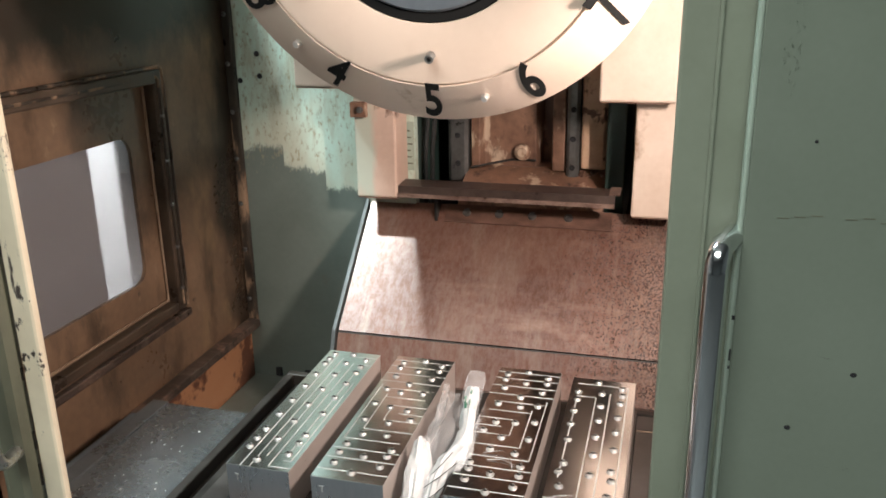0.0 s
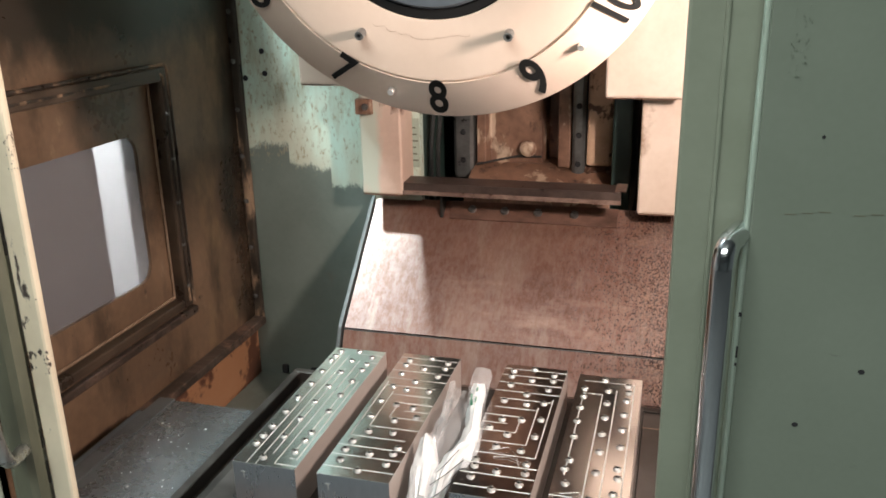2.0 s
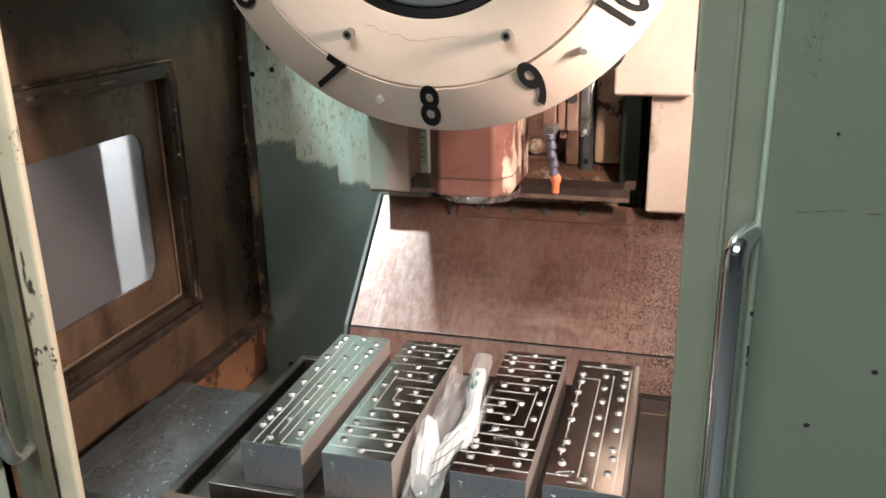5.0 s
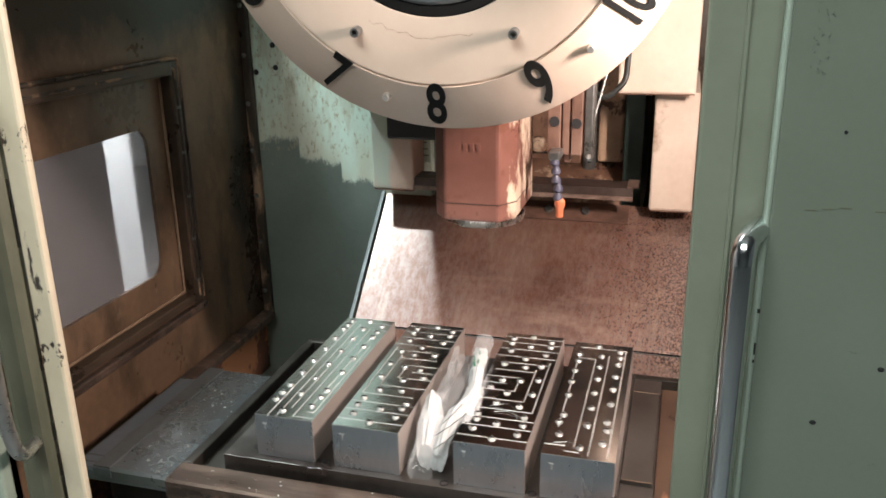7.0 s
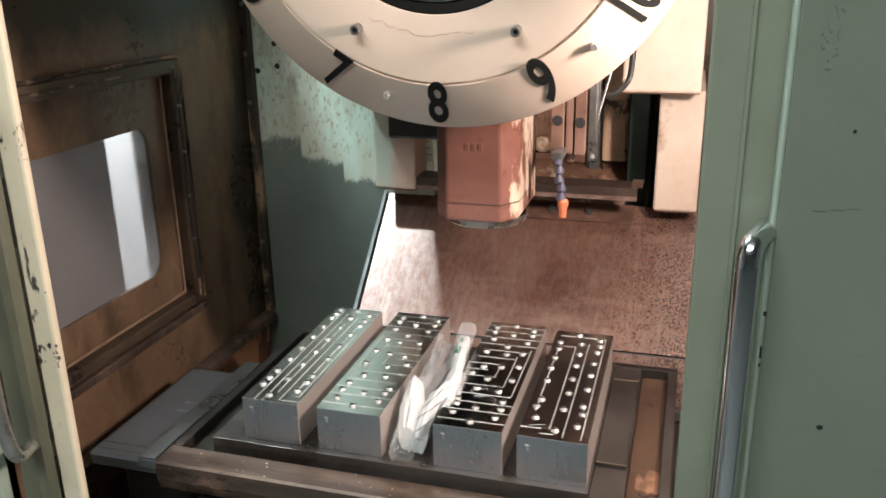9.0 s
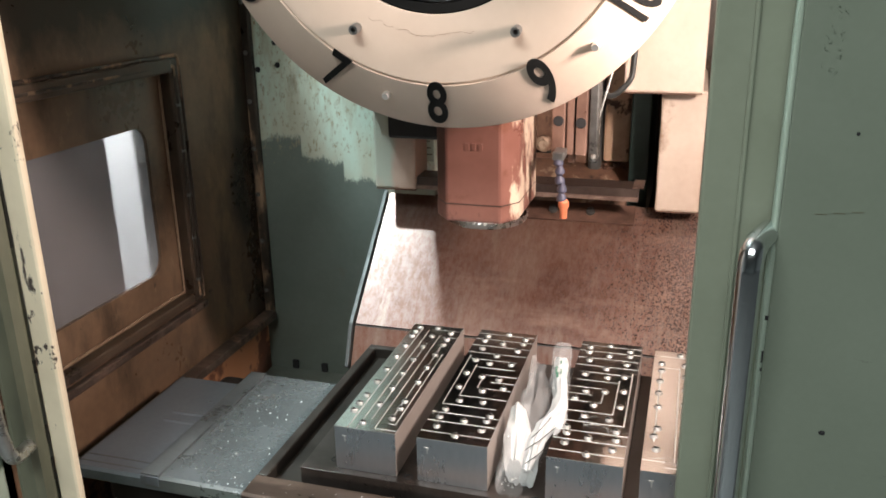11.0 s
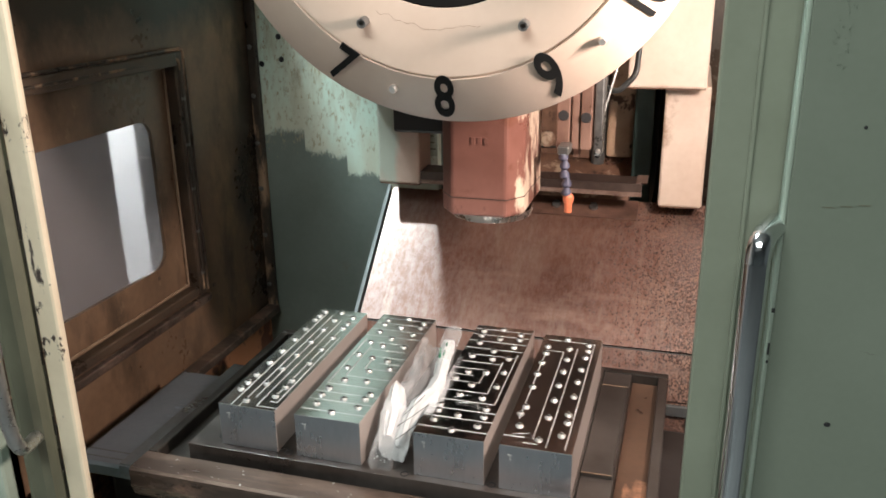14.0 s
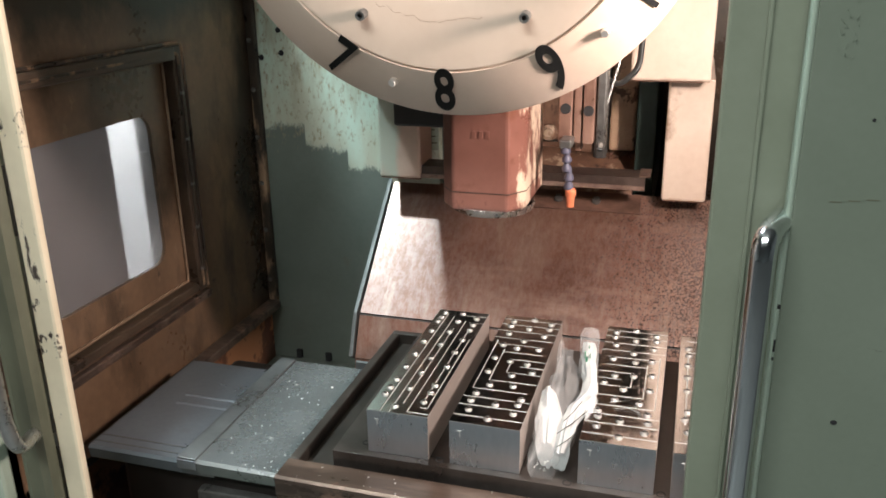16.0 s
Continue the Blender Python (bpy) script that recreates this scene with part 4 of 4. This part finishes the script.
LONG = ((0.22, 0.0, 0.22, 0.965), (0.37, 0.0, 0.37, 0.93), (0.64, 0.02, 0.64, 0.89), (0.80, 0.10, 0.80, 0.82), (0.92, 0.06, 0.92, 0.70),
        (0.64, 0.02, 1.0, 0.02), (0.80, 0.065, 0.92, 0.065), (0.55, 0.955, 1.0, 0.955), (0.72, 0.88, 1.0, 0.88), (0.50, 0.08, 0.50, 0.80))
RECT = ((0.0, 0.055, 1.0, 0.055), (0.0, 0.135, 1.0, 0.135), (0.0, 0.20, 1.0, 0.20), (0.08, 0.27, 0.9, 0.27), (0.0, 0.755, 1.0, 0.755), (0.0, 0.83, 1.0, 0.83),
        (0.0, 0.90, 1.0, 0.90), (0.0, 0.96, 1.0, 0.96), (0.08, 0.27, 0.08, 0.72), (0.08, 0.69, 0.88, 0.69), (0.26, 0.35, 0.26, 0.64),
        (0.26, 0.35, 1.0, 0.35), (0.26, 0.615, 0.9, 0.615), (0.46, 0.43, 0.46, 0.55), (0.46, 0.43, 1.0, 0.43), (0.46, 0.55, 1.0, 0.55), (0.62, 0.49, 1.0, 0.49))
LONG_S = ((0.12, 0.13), (0.12, 0.19), (0.13, 0.26), (0.13, 0.38), (0.13, 0.50), (0.13, 0.63), (0.13, 0.75), (0.12, 0.86), (0.13, 0.91), (0.15, 0.965),
          (0.40, 0.05), (0.45, 0.20), (0.46, 0.34), (0.46, 0.48), (0.47, 0.62), (0.47, 0.76), (0.50, 0.88),
          (0.80, 0.11), (0.82, 0.19), (0.82, 0.25), (0.82, 0.42), (0.80, 0.56), (0.80, 0.69), (0.82, 0.80), (0.82, 0.86), (0.82, 0.93), (0.50, 0.975))
RECT_S = ((0.50, 0.05), (0.18, 0.10), (0.82, 0.11), (0.15, 0.17), (0.83, 0.18), (0.52, 0.16), (0.85, 0.22), (0.17, 0.23), (0.30, 0.31), (0.65, 0.32), (0.18, 0.42),
          (0.56, 0.41), (0.85, 0.45), (0.17, 0.55), (0.44, 0.53), (0.72, 0.52), (0.45, 0.66), (0.20, 0.68), (0.80, 0.67), (0.50, 0.74), (0.20, 0.80), (0.80, 0.81),
          (0.50, 0.87), (0.17, 0.885), (0.84, 0.89), (0.18, 0.935), (0.84, 0.94), (0.52, 0.985))


LONG_END = ((0.13, 0.20, 0.13, 0.83), (0.42, 0.07, 0.42, 0.83), (0.63, 0.02, 0.63, 0.88), (0.89, 0.02, 0.89, 0.945), (0.13, 0.83, 0.42, 0.83), (0.10, 0.945, 0.89, 0.945),
            (0.0, 0.07, 0.30, 0.07), (0.30, 0.035, 0.50, 0.035))
LONG_END_S = ((0.13, 0.87), (0.14, 0.80), (0.13, 0.70), (0.13, 0.59), (0.14, 0.47), (0.16, 0.30), (0.12, 0.24), (0.17, 0.15), (0.42, 0.97),
              (0.50, 0.87), (0.51, 0.76), (0.52, 0.64), (0.52, 0.51), (0.53, 0.38), (0.53, 0.24), (0.50, 0.07),
              (0.80, 0.93), (0.82, 0.87), (0.80, 0.80), (0.79, 0.68), (0.79, 0.56), (0.80, 0.43), (0.80, 0.28), (0.82, 0.22), (0.79, 0.12))


def steel_block(x0, x1, y0, y1, lines, screws, label):
    b = thing("steel_block", label, "steel block", group="steel blocks on the table")
    body = part("body", height_block("body", x0, x1, y0, y1, 0.939, 1.0, lines), None, b)
    for u, v in screws:
        s = part("screw", SCREW, None, b)
        s.location = (x0 + u * (x1 - x0), y0 + min(v, 0.975) * (y1 - y0), 1.0)
        part("socket", SOCKET, None, s)
    part("stamp", boxes((x0 + 0.010, y0 - 0.0006, 0.9865, x0 + 0.0155, y0 + 0.0002, 0.9878), (x0 + 0.0128, y0 - 0.0006, 0.9795, x0 + 0.0142, y0 + 0.0002, 0.9864)), groove_steel, b)
    return b


flip = lambda rows: tuple((1 - r[0], r[1], 1 - r[2], r[3]) if len(r) == 4 and abs(r[0] - r[2]) < 1e-6 else ((1 - r[2], r[1], 1 - r[0], r[3]) if len(r) == 4 else (1 - r[0], r[1])) for r in rows)
blocks = [
    steel_block(-0.507, -0.426, 0.868, 1.195, LONG, LONG_S, "narrow ground steel block with long milled grooves and screws"),
    steel_block(-0.398, -0.309, 0.868, 1.199, RECT, RECT_S, "ground steel block with nested rectangular grooves beside a plastic bag"),
    steel_block(-0.238, -0.149, 0.868, 1.198, flip(RECT), flip(RECT_S), "ground steel block with nested grooves leaning against a plastic bag"),
    steel_block(-0.130, -0.043, 0.868, 1.190, LONG_END, LONG_END_S, "ground steel block with long grooves near the table's bare end"),
]


def slide_covers():
    a = thing("slide_cover", "grey sheet steel slide cover with pressed ridges", "slide cover", group="slide covers")
    part("top", prism([(0.845, 0.872), (0.843, 0.888), (0.847, 0.892), (1.116, 0.892), (1.118, 0.87), (1.114, 0.87), (1.112, 0.888), (0.850, 0.888), (0.850, 0.872)], 0, -0.789, -0.590), cover_steel, a)
    for y, x in ((0.857, -0.7885), (0.873, -0.7885)):
        part("fold", box(x, y, 0.8915, -0.5905, y + 0.0025, 0.8924), edge_steel, a)
    for y in (0.985, 1.010):
        part("ridge", prism([(y - 0.007, 0.8912), (y - 0.003, 0.8935), (y + 0.003, 0.8935), (y + 0.007, 0.8912)], 0, -0.735, -0.64), cover_steel, a)
    b = thing("slide_cover", "grey sheet steel slide cover strewn with metal chips", "slide cover", group="slide covers")
    part("top", prism([(0.842, 0.878), (0.840, 0.894), (0.844, 0.898), (1.148, 0.898), (1.150, 0.875), (1.146, 0.875), (1.144, 0.8945), (0.847, 0.8945), (0.847, 0.878)], 0, -0.60, -0.37), cover_neutral, b)
    part("edge_strip", box(-0.603, 0.839, 0.8983, -0.575, 1.1485, 0.9012, 0.001), edge_steel, b)
    part("end_lip", box(-0.603, 0.8375, 0.884, -0.575, 0.8395, 0.8982, 0.0006), cover_steel, b)
    bm = bmesh.new()
    rnd = random.Random(4)
    for i in range(80):
        x, y = rnd.uniform(-0.56, -0.39), min(1.13, max(0.85, rnd.gauss(0.97, 0.09)))
        s, u = rnd.uniform(0.0008, 0.0026), rnd.uniform(0, 6.28)
        vs = [bm.verts.new((x + s * math.cos(u + d) * k, y + s * math.sin(u + d) * k, 0.8985 + (0.0012 if d == 1.2 else 0))) for d, k in ((0, 1), (1.2, 0.5), (3.1, 1), (4.4, 0.4))]
        bm.faces.new(vs)
    c = part("chips", bm, chip_metal, b, "scattered bright metal chips")
    tagged(c, kind="stuff")
    return a, b


curls = []
for i, pts in enumerate((((-0.213, 0.962, 1.0012), (-0.190, 0.968, 1.004), (-0.178, 0.955, 1.003), (-0.172, 0.935, 1.0012)),
                         ((-0.205, 0.948, 1.0012), (-0.188, 0.951, 1.002), (-0.170, 0.943, 1.0012)),
                         ((-0.119, 0.893, 1.0012), (-0.098, 0.897, 1.003), (-0.092, 0.887, 1.0012)))):
    c = thing("swarf_curl", "bright curled metal shaving lying on a steel block", "metal shaving", group="metal shavings")
    part("strand", tube(pts, 0.00035, 6), screw_steel, c, smooth=True)
    curls.append(c)
cover_a, cover_b = slide_covers()
saddle = thing("saddle", "oily black saddle carrying the table", "saddle")
part("body", box(-0.76, 0.87, 0.661, 0.16, 1.20, 0.860, 0.01), black_base, saddle)
part("way_cover", box(-0.625, 0.852, 0.79, -0.40, 0.8695, 0.842, 0.003), rail_steel, saddle, "worn grey way cover")
part("front_plate", box(-0.38, 0.83, 0.80, -0.10, 0.869, 0.85, 0.003), black_base, saddle)


def bag():
    """A clear plastic bag with a folded white wrap, lying in the gap between two blocks."""
    g = thing("plastic_bag", "crumpled clear plastic bag holding a folded white paper wrap", "plastic bag")
    rnd = random.Random(11)

    def crumple(path, widths, heights, amp, steps=18):
        bm = bmesh.new()
        rings = []
        for (x, y, z), w, h in zip(path, widths, heights):
            ring = []
            for i in range(steps):
                u = 2 * math.pi * i / steps
                k = 1 + amp * noise.noise(Vector((3 * math.cos(u), 3 * math.sin(u), y * 30)))
                ring.append(bm.verts.new((x + w * math.cos(u) * k, y + amp * 0.012 * math.sin(3 * u), z + h * math.sin(u) * k)))
            rings.append(ring)
        for p, q in zip(rings, rings[1:]):
            for i in range(steps):
                bm.faces.new([p[i], p[(i + 1) % steps], q[(i + 1) % steps], q[i]])
        bm.faces.new(rings[0])
        bm.faces.new(rings[-1][::-1])
        bmesh.ops.recalc_face_normals(bm, faces=bm.faces)
        return bm

    n = 22

    def along(points, n):
        """Evenly spaced places on a broken line."""
        out = []
        for k in range(n + 1):
            u = k / n * (len(points) - 1)
            i = min(int(u), len(points) - 2)
            out.append(tuple(Vector(points[i]).lerp(Vector(points[i + 1]), u - i)))
        return out

    part("film", crumple(along(((-0.281, 0.869, 0.954), (-0.276, 0.92, 0.970), (-0.273, 0.99, 0.976), (-0.282, 1.06, 0.978), (-0.290, 1.115, 0.975)), n),
                         [0.010 + 0.013 * math.sin(math.pi * min(1, (k + 3) / n)) for k in range(n + 1)],
                         [0.015 + 0.023 * math.sin(math.pi * (k + 2) / (n + 4)) for k in range(n + 1)], 0.5, 30), bag_film, g, "clear crumpled film", smooth=True)
    part("paper_fold", crumple(along(((-0.262, 0.880, 0.958), (-0.259, 0.908, 0.984), (-0.253, 0.93, 0.997), (-0.240, 0.95, 1.005), (-0.239, 0.98, 1.009), (-0.247, 1.03, 1.013), (-0.254, 1.085, 1.016)), n),
                               [0.0092 + 0.0012 * math.sin(1.9 * k) for k in range(n + 1)], [0.0135 - 0.0002 * k for k in range(n + 1)], 0.3, 26), white_cloth, g, "white folded paper", smooth=True)
    part("pouch", crumple(along(((-0.279, 0.884, 0.962), (-0.283, 0.92, 0.986), (-0.289, 0.956, 0.997)), n),
                               [0.0095 + 0.006 * math.sin(math.pi * k / n) for k in range(n + 1)], [0.019] * (n + 1), 0.28, 26), milky_film, g, "milky crumpled film", smooth=True)
    part("film_flap", crumple(along(((-0.292, 0.985, 0.975), (-0.287, 1.02, 0.992), (-0.290, 1.06, 1.002), (-0.296, 1.10, 1.004)), n),
                              [0.0035 + 0.0012 * math.sin(1.3 * k) for k in range(n + 1)], [0.022 - 0.0004 * k for k in range(n + 1)], 0.7, 22), bag_film, g, "clear upright film flap", smooth=True)
    part("film_cap", crumple(along(((-0.248, 1.03, 1.013), (-0.253, 1.08, 1.018), (-0.257, 1.118, 1.021)), n),
                             [0.0125 + 0.001 * math.sin(2.1 * k) for k in range(n + 1)], [0.017 - 0.0003 * k for k in range(n + 1)], 0.25, 22), bag_film, g, "clear film end over the paper", smooth=True)
    for a, b in (((-0.262, 0.905, 0.999), (-0.244, 0.935, 1.013)), ((-0.268, 0.893, 0.988), (-0.236, 0.925, 1.006)), ((-0.266, 0.882, 0.976), (-0.243, 0.905, 0.990))):
        part("wire", tube([a, tuple((p + q) / 2 + d for p, q, d in zip(a, b, (0.002, -0.006, 0.003))), b], 0.0005, 6), seam_black, g, "thin dark wire")
    for k, (dx, dy) in enumerate(((0.005, 1.026), (0.009, 1.034), (0.001, 1.043), (0.005, 1.060))):
        part("print", box(-0.257 + dx, dy, 1.018, -0.2545 + dx - 0.0012 * (k % 2), dy + 0.0035 + 0.003 * (k % 2), 1.0285), green_print, g, "green unreadable print")
    bm = bmesh.new()
    for k in range(26):
        x, y, z = -0.282 + rnd.uniform(-0.009, 0.009), 0.872 + rnd.uniform(-0.004, 0.012), 0.945 + rnd.uniform(0, 0.016)
        q = rnd.uniform(0.001, 0.0025)
        vs = [bm.verts.new((x + rnd.uniform(-q, q), y + rnd.uniform(-q, q) - 0.003, z + rnd.uniform(-q, q))) for _ in range(3)]
        bm.faces.new(vs)
    tagged(part("chips", bm, chip_metal, g, "glittering metal chips in the bag"), kind="stuff")
    return g


bag_thing = bag()


# ---- sliding doors ----
def right_door():
    d = tagged(new("door_1"), "green painted sliding door with chrome bar handle, slid open", "sliding door", kind="structure")
    part("strip", box(0.018, 0.742, 0.30, 0.095, 0.752, 1.94, 0.003), strip_green, d, "grey-green door edge strip")
    part("rib", box(0.047, 0.738, 0.30, 0.051, 0.7415, 1.94, 0.001), strip_green, d)
    part("panel", box(0.076, 0.718, 0.28, 0.95, 0.741, 1.93, 0.005), door_green, d)
    part("panel_edge", box(0.0752, 0.7168, 0.28, 0.0795, 0.74, 1.93, 0.0018), edge_green, d, "pale worn panel edge")
    for x, z in ((0.18, 1.221), (0.133, 1.164), (0.128, 1.421)):
        h = part("screw_hole", lathe([(0.0001, -0.0003), (0.0026, -0.0003), (0.0031, 0.0004)], "y", 14), hole_black, d)
        h.location = (x, 0.7175, z)
        h.scale = (0.9, 1, 0.7) if z < 1.4 else (0.45, 1, 0.45)
    for z0, z1, w in ((1.224, 1.235, 0.0008), (1.263, 1.267, 0.0013), (1.216, 1.219, 0.0008)):
        part("paint_chip", box(0.0785 - w, 0.7162, z0, 0.0785 + w, 0.7168, z1, 0.0002), hole_black, d)
    part("scratch", boxes(*[(0.105 + 0.013 * k, 0.7176, 1.356 + 0.0016 * (k % 3), 0.105 + 0.013 * k + 0.009, 0.7181, 1.3568 + 0.0016 * (k % 3)) for k in range(9) if k != 3]), olive, d)
    rnd = random.Random(8)
    bm = bmesh.new()
    for k in range(70):
        x, z, w, h = 0.096 + rnd.uniform(0, 0.014), 1.455 + rnd.uniform(0, 0.11), rnd.uniform(0.0004, 0.0014), rnd.uniform(0.0006, 0.003)
        box_into(bm, x, 0.7174, z, x + w, 0.7181, z + h)
    part("glue_trace", bm, door_green, d, "faint raised trace of removed lettering")
    part("handle", tube([(0.074, 0.730, 1.336), (0.0590, 0.689, 1.334), (0.0590, 0.689, 0.93), (0.074, 0.730, 0.92)], 0.0100, 24), chrome, d, "chrome bar handle", smooth=True)
    return d


def left_door():
    d = tagged(new("door_2"), "green sliding door with chipped cream edge and bar handle", "sliding door", kind="structure")
    part("edge", box(-0.7105, 0.741, 0.30, -0.680, 0.752, 1.94, 0.004), edge_cream, d, "chipped cream painted edge")
    rnd = random.Random(17)
    for z0, z1 in ((1.385, 1.450), (1.255, 1.335), (1.302, 1.312), (1.10, 1.116), (1.005, 1.030), (0.955, 0.985)):
        n = max(3, round((z1 - z0) / 0.006))
        rows = [(-0.7112 - rnd.uniform(0.0005, 0.0030), z0 + (z1 - z0) * k / n) for k in range(n + 1)] + [(-0.7104 + rnd.uniform(0.0, 0.0022), z1 - (z1 - z0) * k / n) for k in range(n + 1)]
        part("paint_chip", prism(rows, 1, 0.7385, 0.7412), seam_black, d, "dark chipped paint along the edge")
    part("strip", box(-0.757, 0.722, 0.30, -0.7112, 0.751, 1.94, 0.013), olive, d, "olive stained door strip")
    part("panel", box(-1.40, 0.700, 0.28, -0.764, 0.7205, 1.93, 0.005), edge_green, d)
    part("handle", tube([(-0.725, 0.728, 1.010), (-0.712, 0.684, 1.012), (-0.717, 0.678, 1.06), (-0.717, 0.678, 1.45), (-0.725, 0.728, 1.46)], 0.0085, 16), screw_steel, d, "grey steel bar handle", smooth=True)
    return d


right_door()
left_door()

# outside the side window: added block for the pane's grey, placed from the view
cab = thing("cabinet", "tall grey-violet stand-in block added outside the side window", "cabinet")
part("body", box(-1.62, 0.30, 0.0, -1.30, 1.655, 2.0, 0.01), grey_panel, cab)

lamp = thing("work_lamp", "tall work lamp housing inside the enclosure beside the door", "work lamp")
part("housing", box(0.215, 0.757, 1.48, 0.300, 0.786, 1.68, 0.006), cover_steel, lamp)


# stand-in board for the window's white strip, its end set from the view
board = thing("folding_screen", "tall white board added outside the side window for its bright strip", "screen")
part("sheet", box(-2.20, 1.6, 0.04, -2.15, 2.88, 2.3, 0.006), hall_white, board)
part("foot_rail", box(-2.22, 1.6, 0.0, -2.13, 2.88, 0.0395, 0.004), grey_panel, board)
# housing made up for the added fill lamp
roof_lamp = thing("roof_lamp", "small added lamp housing under the roof, out of view", "lamp")
part("housing", box(-0.01, 1.14, 1.945, 0.17, 1.26, 2.099, 0.006), cream, roof_lamp)


side_lamp = thing("hall_lamp", "cool white hall lamp hanging above the side of the machine", "lamp")
part("housing", prism([(-1.40, 3.35), (-1.37, 3.43), (-1.21, 3.43), (-1.18, 3.35)], 1, 0.91, 1.25, 0.004), cover_steel, side_lamp)
part("rod", tube([(-1.29, 1.08, 3.42), (-1.29, 1.08, 3.999)], 0.008, 8), cover_steel, side_lamp)


# enclosure and column scaled about the camera's eye, same view, clear of table travel
EYE_SCALE = Matrix.Translation((0, 0, 1.547)) @ Matrix.Diagonal((1.072, 1.072, 1.072, 1)) @ Matrix.Translation((0, 0, -1.547))
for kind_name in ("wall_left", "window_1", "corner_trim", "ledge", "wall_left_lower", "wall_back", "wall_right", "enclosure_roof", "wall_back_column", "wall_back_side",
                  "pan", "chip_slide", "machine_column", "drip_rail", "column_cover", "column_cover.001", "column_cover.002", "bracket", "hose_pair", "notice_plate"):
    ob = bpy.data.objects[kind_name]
    ob.matrix_world = EYE_SCALE @ ob.matrix_world


# ---- movement ----
TABLE = [(0, 0.035, -0.092), (4.2, 0.035, -0.092), (4.6, 0.03, -0.085), (5.6, 0.0, 0.0), (6.3, -0.010, 0.018), (6.5, -0.032, 0.017), (7, 0, 0), (7.5, 0.072, -0.001), (8, 0.097, 0.011),
         (8.5, 0.026, 0.017), (9, -0.039, 0.039), (9.2, -0.055, 0.038), (10.2, 0.03, 0.0), (11.3, 0.120, 0.018), (11.5, 0.119, 0.026), (12, 0.051, 0.035), (12.5, -0.017, 0.051), (13, -0.076, 0.067),
         (13.5, -0.077, 0.034), (14, -0.058, 0.001), (14.5, 0.014, -0.017), (15, 0.086, -0.041), (15.5, 0.138, -0.020), (16, 0.138, 0.030)]
COVER_B = [(0, -0.735), (4.2, -0.735), (5.6, -0.735), (6.3, -0.72), (6.5, -0.72), (7, -0.717), (7.5, -0.679), (8, -0.668), (8.5, -0.668), (9, -0.672), (9.2, -0.685), (10.2, -0.68), (11.3, -0.637), (11.5, -0.637),
           (12, -0.633), (12.5, -0.628), (13, -0.69), (13.5, -0.69), (14, -0.68), (14.5, -0.67), (15, -0.656), (15.5, -0.620), (16, -0.611)]
SPIN = [(0, 0), (0.1, 1), (0.2, 4), (0.3, 13), (0.4, 23), (0.5, 33), (0.6, 44), (0.7, 54), (0.8, 62), (0.9, 71), (1.0, 80), (1.1, 85), (1.2, 88), (1.3, 89.6), (1.5, 90), (16, 90)]
SWING = [(0, 0), (2.7, 0), (2.8, 0.15), (2.9, 0.36), (3.0, 0.58), (3.1, 0.74), (3.2, 0.86), (3.3, 0.95), (3.4, 1), (16, 1)]
HEAD = [(0, 0.25), (3.2, 0.25), (3.6, 0.20), (3.9, 0.158), (4.0, 0.147), (4.2, 0.122), (5.9, 0.0), (6.3, 0), (16, 0)]


def motions():
    for ob in (table_thing, *blocks, bag_thing, *curls):
        walk(ob, [(t, pose(x, y, 0)) for t, x, y in TABLE])
    for ob in (cover_a, saddle):
        walk(ob, [(t, pose(0, y, 0)) for t, x, y in TABLE])
    walk(cover_b, [(t, pose(b * 1.048 + 0.603, y, 0)) for (t, b) in COVER_B for (s, x, y) in TABLE if s == t])
    walk(turret_rotor, [(t, pose(0, 0, 0, 0, a, 0)) for t, a in SPIN])
    walk(turret_thing, [(t, pose(-0.2606, 0.92 - 0.0406 * k, 1.6314 + 0.0032 * k, 16.72 - 7.4 * k, 0, 0.78)) for t, k in SWING])
    walk(head_thing, [(t, pose(0, 0, z)) for t, z in HEAD])


motions()
